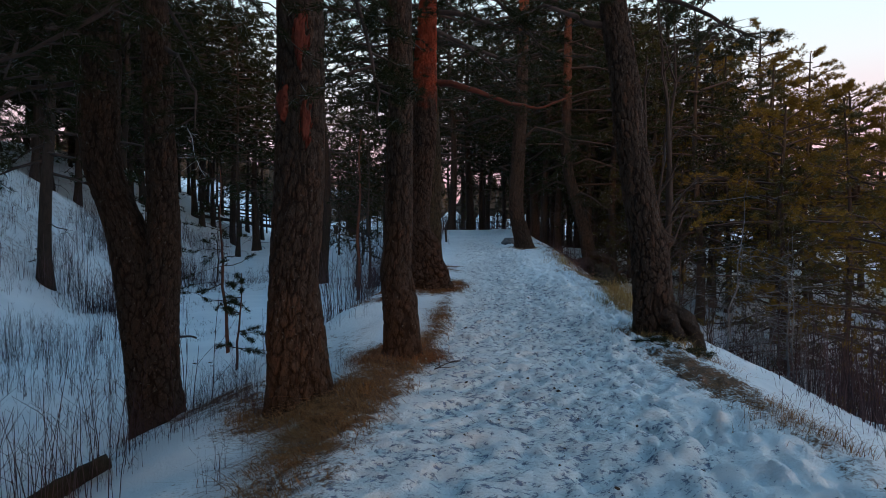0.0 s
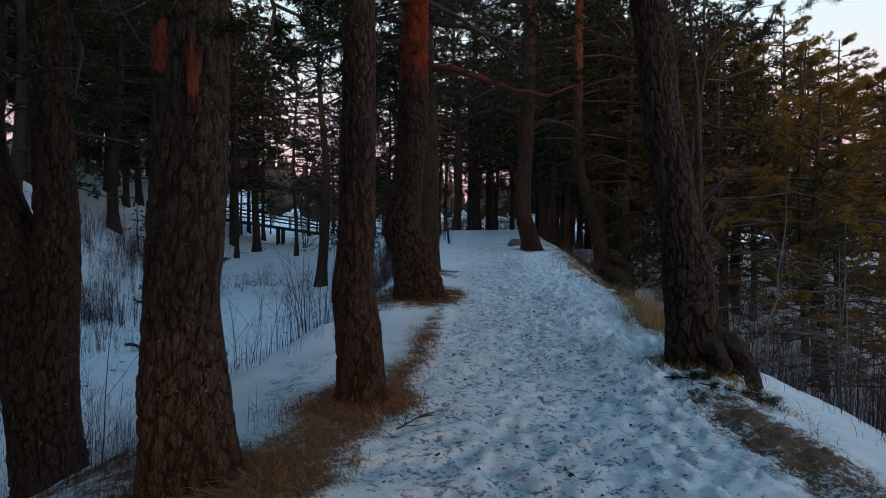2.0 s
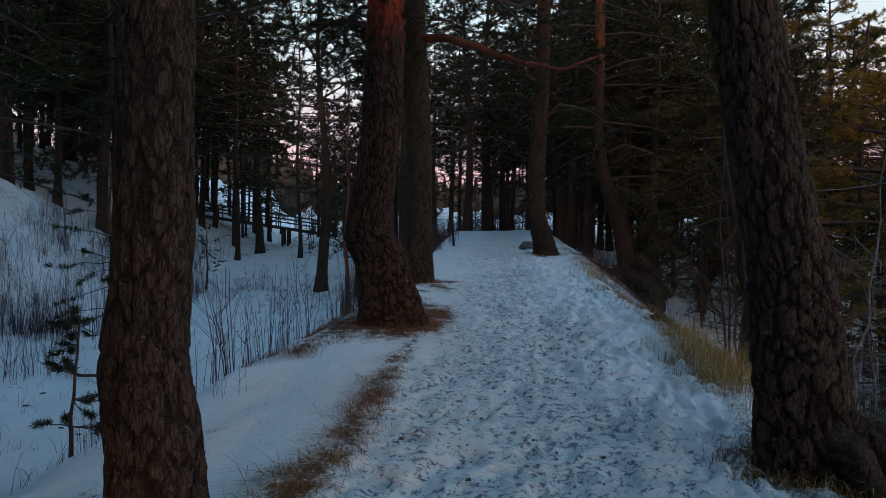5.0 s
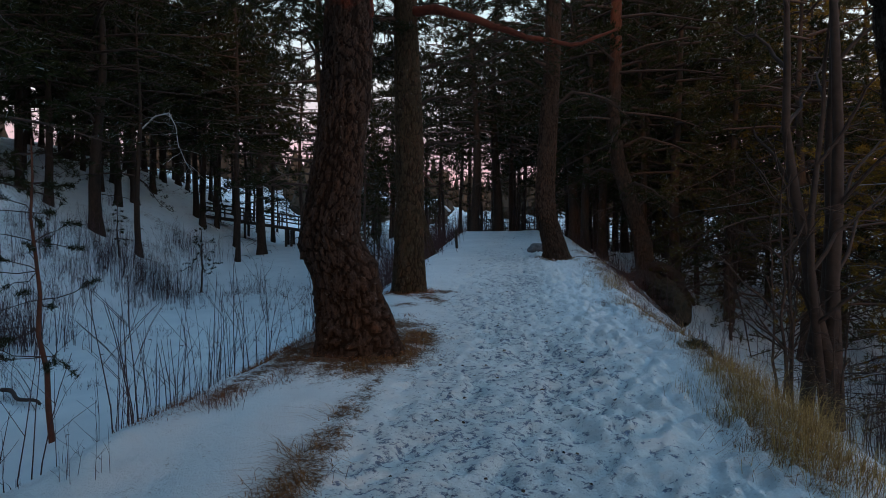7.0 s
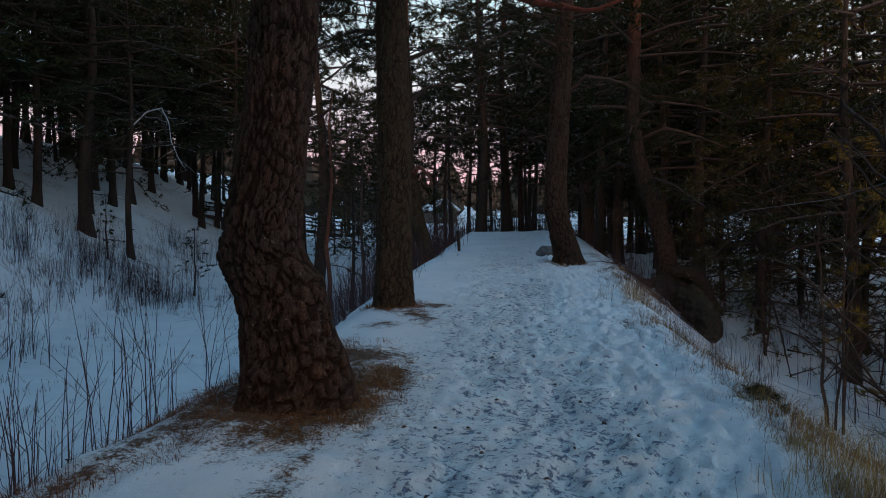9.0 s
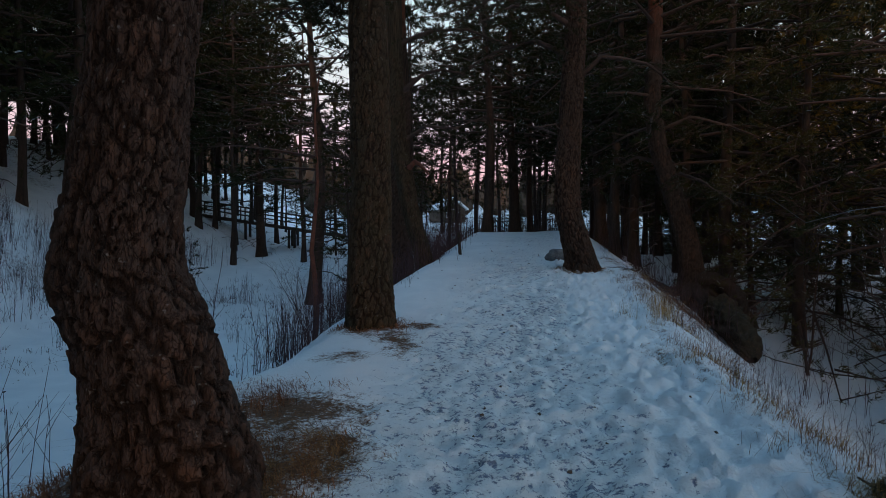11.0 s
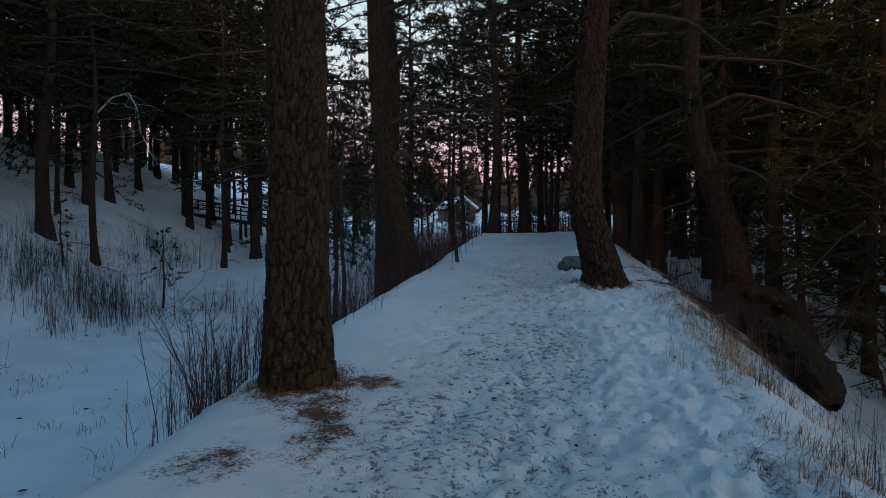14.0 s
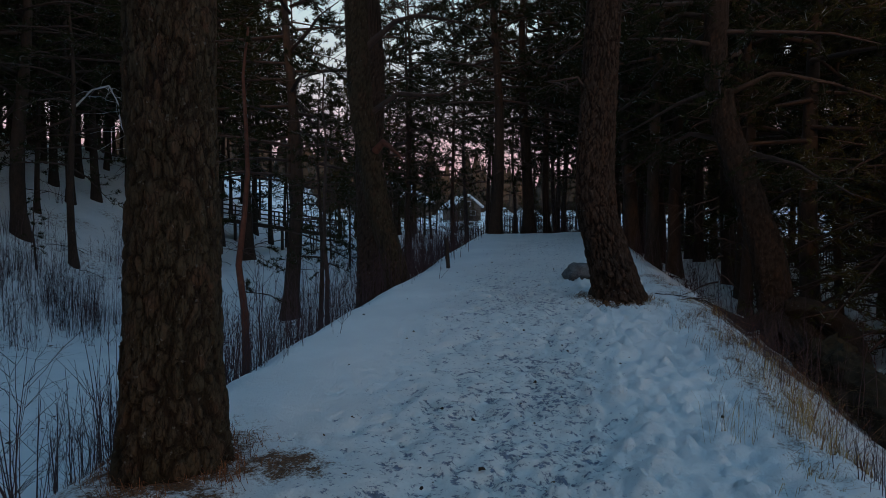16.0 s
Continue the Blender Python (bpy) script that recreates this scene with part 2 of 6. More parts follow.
# ---- helpers for building ----
def link_mesh(name, verts, faces, mat, parent=None, label="", smooth=True, attrs=None):
    me = bpy.data.meshes.new(name)
    me.from_pydata([tuple(v) for v in verts], [], faces if isinstance(faces, list) else faces.tolist())
    me.polygons.foreach_set("use_smooth", [smooth] * len(me.polygons))
    for key, values in (attrs or {}).items():
        me.attributes.new(key, "FLOAT", "POINT").data.foreach_set("value", np.asarray(values, dtype=np.float32))
    me.materials.append(mat)
    me.update()
    ob = new(name, me)
    if parent is not None:
        ob.parent = parent
    if label:
        tagged(ob, label)
    return ob


def part(name, bm, mat, parent, label=""):
    me = bpy.data.meshes.new(name)
    bm.to_mesh(me)
    bm.free()
    me.materials.append(mat)
    ob = new(name, me)
    ob.parent = parent
    if label:
        tagged(ob, label)
    return ob


TABLE = np.random.RandomState(7).rand(256, 256)


def vnoise(x, y):
    """Smooth value noise on a unit lattice, 0 to 1."""
    xi, yi = np.floor(x).astype(int), np.floor(y).astype(int)
    fx, fy = x - xi, y - yi
    fx, fy = fx * fx * (3 - 2 * fx), fy * fy * (3 - 2 * fy)
    a, b = TABLE[xi % 256, yi % 256], TABLE[(xi + 1) % 256, yi % 256]
    c, d = TABLE[xi % 256, (yi + 1) % 256], TABLE[(xi + 1) % 256, (yi + 1) % 256]
    return (a * (1 - fx) + b * fx) * (1 - fy) + (c * (1 - fx) + d * fx) * fy


def fbm(x, y, octaves=4, gain=0.5):
    out, amp, tot = 0.0, 1.0, 0.0
    for o in range(octaves):
        out = out + amp * vnoise(x * 2**o + 17.3 * o, y * 2**o + 9.1 * o)
        tot += amp
        amp *= gain
    return out / tot


# ---- the lie of the land ----
CREST = np.array([(-400, -1), (-30, -0.6), (-5, -0.1), (0, 0), (8, 0.03), (12, 0.22), (17.5, 0.64), (23, 0.88), (27, 1.38), (32.4, 1.75), (40, 2.35), (48, 2.85), (52, 2.85), (60, 2.2), (75, 2.4), (100, 4.2), (140, 7.5), (200, 12), (350, 25), (500, 30), (3000, 45)])
LIP_L = np.array([(-400, -2.2), (3, -1.7), (6, -1.9), (10.5, -1.85), (12.5, -1.55), (14.5, -1.3), (16.9, -1.05), (19, -0.72), (21, -0.72), (23, -0.8), (26, -0.55), (32, -0.1), (40, 0.0), (50, 0.3), (3000, 0)])
LIP_R = np.array([(-400, 2.0), (3.7, 2.7), (8.3, 3.2), (10.5, 3.45), (13.6, 3.9), (16, 4.0), (18, 3.92), (20.4, 4.0), (22.5, 4.3), (25.5, 4.75), (28, 4.8), (38, 5.2), (50, 6.0), (3000, 6)])
VALLEY = np.array([(-400, -2), (0, -1.8), (17, -1.5), (45, -1.1), (52, 0.0), (58, 0.9), (70, 2.2), (100, 4.0), (140, 7.5), (200, 12), (350, 25), (500, 30), (3000, 45)])
HILL_X = np.array([(-400, -9), (0, -9.5), (25, -14.2), (45, -17), (70, -20), (140, -40), (3000, -400)])
RIGHT_DROP = np.array([(-400, 6), (0, 6.0), (18, 5.0), (35, 2.6), (48, 1.5), (70, 1.0), (120, 0.3), (3000, 0.1)])


def along(table, y):
    return (np.interp(y, table[:, 0], table[:, 1]) + np.interp(y - 1.6, table[:, 0], table[:, 1]) + np.interp(y + 1.6, table[:, 0], table[:, 1])) / 3


def land(x, y):
    """Height of the ground without its fine relief."""
    x, y = np.asarray(x, float), np.asarray(y, float)
    top = along(CREST, y)
    s = np.maximum(along(LIP_L, y) + 0.34 * (fbm(y * 0.8 + 5, y * 0 + 3.3, 3) - 0.5) - x, 0)
    soft = np.interp(y, [10.5, 13.5], [0.8, 0.4])
    bank = top - np.interp(y, [10.5, 14], [0.62, 0.85]) * (np.sqrt(s * s + soft * soft) - soft)
    rise = np.maximum(along(HILL_X, y) - x, 0)
    rise = np.interp(y, [20, 38, 46], [0.9, 0.9, 0.62]) * (np.sqrt(rise * rise + 1) - 1)
    hill = along(VALLEY, y) + 13.0 * np.tanh(rise / 13.0)
    left = np.where(s > 0, (bank + hill + np.sqrt((bank - hill) ** 2 + 0.25)) / 2 - 0.0, top)
    near = np.clip(s / 2.0, 0, 1)
    left = bank * (1 - near) + left * near
    r = np.maximum(x - along(LIP_R, y) - 0.3 * (fbm(y * 0.9 + 25, y * 0 + 7.3, 3) - 0.5), 0)
    most = along(RIGHT_DROP, y)
    right = top - most * np.tanh(np.interp(y, [6, 9, 12, 16, 27, 32], [0.46, 0.47, 0.56, 0.85, 0.92, 0.7]) * (np.sqrt(r * r + 0.12) - 0.346) / most)
    z = np.where(s > 0, left, right)
    z = z - 0.24 * np.clip((-0.75 - x) / 1.0, 0, 1) ** 1.3 * np.interp(y, [0, 3, 9, 13], [0.6, 1, 1, 0])
    off = np.clip(np.maximum(s, r) / 3, 0, 1)
    return z + off * (0.5 * (fbm(x * 0.16 + 40, y * 0.16 + 40, 3) - 0.5))


def path_middle(y):
    return np.interp(y, [-20, 3.7, 8, 14, 21, 30, 47, 60], [0.4, 0.65, 1.25, 1.95, 2.15, 2.3, 3.2, 3.4])


TRUNKS = [(-1.51, 6.34, 0.95), (-0.6, 8.1, 0.8), (-0.45, 15.3, 1.25), (-0.4, 21.1, 0.72), (3.42, 9.75, 0.7), (3.65, 27.8, 0.8)]


def litter_at(x, y):
    """How much the snow has melted off to needles and dead grass, 0 to 1."""
    v = np.zeros_like(x)
    for tx, ty, r in TRUNKS:
        d = np.hypot((x - tx) / r, (y - ty) / (r * 1.25))
        v = np.maximum(v, 1.15 - 0.75 * d)
    for tx, ty, rx, ry, k in ((-0.25, 17.0, 1.0, 0.8, 0.95), (0.35, 16.0, 0.6, 0.8, 0.9), (0.1, 20.3, 0.5, 0.7, 0.85), (0.4, 19.6, 0.4, 0.9, 0.8), (0.35, 21.2, 0.5, 0.4, 0.9), (-0.25, 19.0, 0.6, 0.7, 0.7), (-2.3, 7.0, 1.0, 0.8, 0.75), (-2.9, 7.5, 1.2, 0.8, 0.8), (-3.7, 6.3, 1.0, 1.0, 0.62), (2.95, 7.0, 0.5, 2.2, 0.95), (3.6, 19.3, 0.4, 1.0, 0.6)):
        v = np.maximum(v, k - 0.6 * np.hypot((x - tx) / rx, (y - ty) / ry) ** 1.5)
    # strip of dead grass along the near left side of the path
    left = np.interp(y, [2, 4, 6, 8, 10, 12, 14, 16], [-1.2, -1.05, -0.9, -0.45, -0.1, 0.0, 0.1, 0.0])
    w = np.interp(y, [2, 4, 7, 10, 13, 16], [0.7, 0.65, 0.55, 0.28, 0.3, 0.1])
    fade = np.interp(y, [0, 3.5, 6, 9, 13, 16, 18], [0.5, 0.62, 0.92, 0.75, 0.65, 0.4, 0])
    v = np.maximum(v, fade - 0.55 * (np.abs(x - left) / np.maximum(w, 0.05)) ** 2)
    # thin scatter of needles on the left shoulder
    v = np.maximum(v, np.clip(1 - np.abs(x + 1.5) / 1.3, 0, 1) * np.interp(y, [1, 3, 13, 16], [0, 1, 1, 0]) * np.clip(1.5 * fbm(x * 1.3 + 2, y * 1.1, 3) - 0.32, 0, 0.5))
    # lip of the left bank by the bent pine
    v = np.maximum(v, np.interp(y, [12, 13.5, 17, 19], [0, 0.8, 0.75, 0]) - np.abs(x - (along(LIP_L, y) + 0.1)) * 1.6)
    # right lip
    fade = np.interp(y, [2, 4, 16, 19, 30, 36], [0.55, 0.62, 0.50, 0.52, 0.6, 0.2])
    v = np.maximum(v, fade - np.abs(x - (along(LIP_R, y) - 0.05)) * 1.15)
    # brown tangle on the bank before the rooted pine
    v = np.maximum(v, 0.95 - np.hypot((x - 6.2) / 2.1, (y - 27.3) / 4.2) * 0.75)
    # leaf litter under the trees of the hill
    v = np.maximum(v, np.clip(along(HILL_X, y) - 1.5 - x, 0, 1) * np.clip(1.7 * fbm(x * 0.55, y * 0.55, 3) - 0.55, 0, 0.5) * np.interp(y, [8, 14, 70, 80], [0, 1, 1, 0]))
    return np.clip(v, 0, 1)


def graded(knots):
    out = []
    for (a, step), (b, _) in zip(knots[:-1], knots[1:]):
        out.append(np.linspace(a, b, max(1, round((b - a) / step)), endpoint=False))
    return np.concatenate(out + [[knots[-1][0]]])


def footprints(gx, gy):
    """Boot prints: oval dents with a raised rim, dense in the lane and deeper in the loose snow beside it."""
    rs = np.random.RandomState(77)
    dents, rims, soles = (np.zeros((len(gy), len(gx))) for _ in range(3))
    for k in range(4800):
        y = 1.5 + 32 * rs.rand() ** 1.15
        lip = float(along(LIP_R, y))
        side = rs.rand() < 0.6
        if side:
            x = lip - 0.35 - 1.9 * rs.rand() ** 1.2
            if rs.rand() > np.interp(y, [2, 10, 14, 30], [0.15, 0.35, 1, 1]):
                continue
        else:
            x = float(path_middle(np.array(y))) - 0.3 + rs.normal() * 0.75
        deep = (0.025 + 0.04 * rs.rand()) if side else (0.010 + 0.018 * rs.rand())
        a = rs.normal() * 0.45
        i0, i1 = np.searchsorted(gx, (x - 0.3, x + 0.3))
        j0, j1 = np.searchsorted(gy, (y - 0.3, y + 0.3))
        if i1 - i0 < 2 or j1 - j0 < 2:
            continue
        dx, dy = np.meshgrid(gx[i0:i1] - x, gy[j0:j1] - y)
        u, v = dx * math.cos(a) - dy * math.sin(a), dx * math.sin(a) + dy * math.cos(a)
        d = np.hypot(u / (0.055 + 0.02 * rs.rand()), v / (0.085 + 0.04 * rs.rand()))
        hole = np.clip(1.35 - d, 0, 0.8) / 0.8
        rim = np.exp(-((d - 1.55) / 0.3) ** 2) * 0.25
        dents[j0:j1, i0:i1] = np.maximum(dents[j0:j1, i0:i1], deep * hole)
        rims[j0:j1, i0:i1] = np.maximum(rims[j0:j1, i0:i1], deep * rim)
        # hollows raise trample: more icy patches, and partly shade painted into the prints
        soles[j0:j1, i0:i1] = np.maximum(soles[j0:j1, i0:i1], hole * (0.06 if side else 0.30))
    return dents - rims * (dents < 0.008), soles


def build_ground():
    gx = graded([(-2500, 400), (-500, 60), (-100, 8), (-50, 2), (-28, 0.7), (-9, 0.25), (-2.6, 0.075), (-1.2, 0.045), (4.6, 0.1), (5.4, 0.25), (11, 0.8), (40, 3), (100, 60), (500, 400), (2500, 1)])
    gy = graded([(-1200, 200), (-100, 10), (-20, 1.5), (1.5, 0.05), (24, 0.075), (33, 0.25), (60, 1), (110, 8), (300, 50), (600, 400), (3000, 1)])
    x, y = np.meshgrid(gx, gy)
    z = land(x, y)
    mid = path_middle(y)
    lane = mid - np.interp(y, [10, 18, 30, 36], [0, 0.45, 0.4, 0])
    half = np.interp(y, [10, 18, 34, 40], [1.75, 1.35, 1.35, 1.6])
    tread = np.clip(1.25 - np.abs(x - lane) / half, 0, 1) * np.interp(y, [-10, 46, 52], [1, 1, 0])
    tread = np.clip(tread * 1.5, 0, 1) * np.clip(0.45 + 0.85 * fbm(x * 0.9 + 3, y * 0.4, 3), 0, 1) * np.interp(y, [0, 8, 15, 20, 30], [0.78, 0.85, 0.95, 0.9, 0.75])
    steps = np.clip(1.9 - np.abs(x - mid - 0.3) / 1.35, 0, 1)
    # footprints: hollows of a boot's size over the whole top, softer towards the edges
    rough = fbm(x * 4.2, y * 3.4, 3, 0.55)
    hollow = np.clip(0.50 - rough, 0, 0.3)
    dents, soles = footprints(gx, gy)
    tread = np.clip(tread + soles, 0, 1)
    wild = np.clip(np.abs(x - mid) / 1.8 - 0.9, 0, 1)
    z = z - steps * hollow * np.interp(x - mid, [0.3, 0.9], [0.28, 0.12]) + steps * np.interp(x - mid, [0.2, 0.9], [0.016, 0.03]) * (fbm(x * 12 + 3, y * 10, 2) - 0.5) + steps * np.interp(x - mid, [0.3, 0.9], [0.0, 0.26]) * np.abs(fbm(x * 6.5 + 13, y * 5.5, 2) - 0.5) + steps * 0.035 * (fbm(x * 5.5 + 31, y * 4.5, 2) - 0.5) - dents + 0.05 * (fbm(x * 1.1, y * 1.1, 3) - 0.5) + wild * 0.16 * (fbm(x * 1.7 + 5, y * 1.3, 4) - 0.5)
    lit = litter_at(x, y)
    z = z + lit * 0.05 * (fbm(x * 7, y * 7, 2) - 0.3)
    nx, ny = len(gx), len(gy)
    i = np.arange(nx * ny).reshape(ny, nx)
    faces = np.stack([i[:-1, :-1], i[:-1, 1:], i[1:, 1:], i[1:, :-1]], -1).reshape(-1, 4)
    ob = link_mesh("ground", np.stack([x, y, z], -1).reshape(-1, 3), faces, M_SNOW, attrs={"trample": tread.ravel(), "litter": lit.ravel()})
    tagged(ob, "snow-covered forest ground with a trodden path along a ridge", "ground", kind="structure")


build_ground()


# ---- trees ----
def rings(pts, radii, sides, twist=0.0):
    """A tube along pts: vertices ring by ring and its faces."""
    pts = np.asarray(pts, float)
    n = len(pts)
    tang = np.gradient(pts, axis=0)
    tang /= np.linalg.norm(tang, axis=1)[:, None] + 1e-9
    ref = np.where(np.abs(tang[:, 2:3]) > 0.9, np.array([[1.0, 0, 0]]), np.array([[0, 0, 1.0]]))
    u = np.cross(tang, ref)
    u /= np.linalg.norm(u, axis=1)[:, None] + 1e-9
    for k in range(1, n):
        if np.dot(u[k], u[k - 1]) < 0:
            u[k] = -u[k]
    v = np.cross(tang, u)
    a = np.linspace(0, 2 * np.pi, sides, endpoint=False) + twist
    radii = np.asarray(radii, float).reshape(n, -1)
    ring = pts[:, None] + radii[:, :, None] * (np.cos(a)[None, :, None] * u[:, None] + np.sin(a)[None, :, None] * v[:, None])
    i = np.arange(n * sides).reshape(n, sides)
    j = np.roll(i, -1, axis=1)
    faces = np.stack([i[:-1], j[:-1], j[1:], i[1:]], -1).reshape(-1, 4)
    return ring.reshape(-1, 3), faces


def joined(pieces):
    verts, faces, base = [], [], 0
    for v, f in pieces:
        verts.append(v)
        faces.extend((np.asarray(f) + base).tolist())
        base += len(v)
    return np.concatenate(verts), faces


def bark_cells(u, h, around, seed, cw=0.085, ch=0.19):
    """Plates of bark on a strip of width around: distance to the furrow, and a number for each plate."""
    n = max(4, round(around / cw))
    cw = around / n
    r = np.random.RandomState(seed)
    jit = r.rand(n, 512, 3)
    cu, chh = np.floor(u / cw).astype(int), np.floor(h / ch).astype(int)
    best1, best2, ident = np.full(u.shape, 9.0), np.full(u.shape, 9.0), np.zeros(u.shape)
    for du in (-1, 0, 1):
        for dh in (-2, -1, 0, 1, 2):
            c, k = (cu + du), (chh + dh)
            j = jit[c % n, k % 512]
            d = np.hypot((u / cw - (c + j[..., 0])), (h / ch - (k + j[..., 1]))) - 0.55 * ((j[..., 2] * 7.3) % 1.0)
            closer = d < best1
            best2 = np.where(closer, best1, np.minimum(best2, d))
            ident = np.where(closer, j[..., 2], ident)
            best1 = np.where(closer, d, best1)
    return best2 - best1, ident


def trunk_mesh(name, centre, r_low, r_high, mat, parent, seed, flare=0.35, sides=130, step=0.022, fine_to=7.0, lumps=(), rugged=1.0, girth=None):
    """A pine trunk along a centre line (local to its tree), with root flare and furrowed plates of bark."""
    centre = np.asarray(centre, float)
    z0, z1 = centre[0, 2] - 0.35, centre[-1, 2]
    zs = np.concatenate([np.arange(z0, min(fine_to, z1), step), np.arange(min(fine_to, z1), z1, 0.3), [z1]])
    line = np.stack([np.interp(zs, centre[:, 2], centre[:, k]) for k in range(2)], -1)
    # round off the corners of the line
    ker = np.ones(9) / 9
    for k in range(2):
        pad = np.pad(line[:, k], 4, mode="edge")
        line[:, k] = np.convolve(pad, ker, "valid")
    up = np.clip((zs - centre[0, 2]) / (z1 - centre[0, 2]), 0, 1)
    rad = r_low + (r_high - r_low) * up**0.9
    if girth is not None:
        rad = np.convolve(np.pad(np.interp(zs, centre[:, 2], girth), 4, mode="edge"), ker, "valid")
    h = zs - centre[0, 2]
    a = np.linspace(0, 2 * np.pi, sides, endpoint=False)
    aa, hh = np.meshgrid(a, h)
    rs = np.random.RandomState(seed)
    ph, k1 = rs.rand(4) * 6.28, rs.randint(3, 6)
    lobes = 0.55 + 0.45 * np.sin(k1 * aa + ph[0]) * 0.8 + 0.2 * np.sin((k1 + 2) * aa + ph[1])
    base = flare * np.exp(-np.maximum(hh, -0.2) / 0.28) * np.clip(lobes, 0.1, 1.6)
    oval = 1 + 0.05 * np.sin(2 * aa + ph[2] + hh * 0.3) + 0.035 * np.sin(3 * aa + hh * 0.8 + ph[3])
    r = rad[:, None] * (oval + base)
    for lh, la, size, out in lumps:
        d2 = ((hh - lh) / size) ** 2 + ((((aa - la + np.pi) % (2 * np.pi)) - np.pi) * r_low / size) ** 2
        r = r + out * np.exp(-d2)
    around = 2 * np.pi * r_low
    uu = aa / (2 * np.pi) * around
    wu = 0.055 * (fbm(np.sin(aa) * 3.2 + seed, hh * 6 + np.cos(aa) * 3, 4, 0.6) - 0.5)
    wh = 0.12 * (fbm(np.cos(aa) * 3.5 + seed + 9, hh * 5 + np.sin(aa) * 3, 4, 0.6) - 0.5)
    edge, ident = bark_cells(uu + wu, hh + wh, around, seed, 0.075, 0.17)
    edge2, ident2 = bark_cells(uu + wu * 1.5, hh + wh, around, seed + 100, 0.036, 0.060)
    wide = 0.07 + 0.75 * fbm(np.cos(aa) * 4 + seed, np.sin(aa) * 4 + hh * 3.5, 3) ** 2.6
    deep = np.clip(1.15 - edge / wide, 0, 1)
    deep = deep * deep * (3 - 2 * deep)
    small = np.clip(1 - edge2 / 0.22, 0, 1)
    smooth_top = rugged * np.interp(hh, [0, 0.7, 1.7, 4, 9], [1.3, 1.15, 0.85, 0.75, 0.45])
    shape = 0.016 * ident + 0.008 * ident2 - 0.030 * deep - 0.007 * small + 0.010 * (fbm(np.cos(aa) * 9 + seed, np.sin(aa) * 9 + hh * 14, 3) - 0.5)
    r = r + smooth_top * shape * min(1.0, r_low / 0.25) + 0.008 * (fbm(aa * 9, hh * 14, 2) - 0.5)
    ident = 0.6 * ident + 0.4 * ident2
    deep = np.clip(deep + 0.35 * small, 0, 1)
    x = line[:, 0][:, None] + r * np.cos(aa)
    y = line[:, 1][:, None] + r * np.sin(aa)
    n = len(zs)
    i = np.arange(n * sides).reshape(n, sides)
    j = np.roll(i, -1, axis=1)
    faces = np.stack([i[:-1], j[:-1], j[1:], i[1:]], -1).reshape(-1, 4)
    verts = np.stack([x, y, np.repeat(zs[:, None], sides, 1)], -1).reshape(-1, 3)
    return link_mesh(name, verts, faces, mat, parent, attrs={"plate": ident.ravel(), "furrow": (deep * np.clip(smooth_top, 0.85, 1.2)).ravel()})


def needles(pos, aim, length, width, per, rs, spread=0.85):
    """Tufts of needles: per blades at each place, fanned round its aim."""
    n = len(pos)
    d = aim[:, None] + spread * rs.normal(size=(n, per, 3))
    d /= np.linalg.norm(d, axis=2)[:, :, None] + 1e-9
    side = np.cross(d, rs.normal(size=(n, per, 3)))
    side /= np.linalg.norm(side, axis=2)[:, :, None] + 1e-9
    ln = (length * (0.6 + 0.6 * rs.rand(n, per, 1)))
    root = pos[:, None] + 0.02 * rs.normal(size=(n, per, 3))
    w = width * (0.7 + 0.6 * rs.rand(n, per, 1))
    tri = np.stack([root - side * w * 0.5, root + side * w * 0.5, root + d * ln], 2)
    verts = tri.reshape(-1, 3)
    return verts, np.arange(len(verts)).reshape(-1, 3)


def limb_line(start, heading, length, lift, sag, rs, steps=7, wob=0.10):
    t = np.linspace(0, 1, steps)
    d = np.array([math.cos(heading), math.sin(heading), 0.0])
    pts = np.asarray(start)[None] + d[None] * (t * length)[:, None]
    pts[:, 2] += lift * length * t - sag * length * t**2
    pts[1:] += np.cumsum(rs.normal(size=(steps - 1, 3)) * wob * length / steps, axis=0)
    return pts


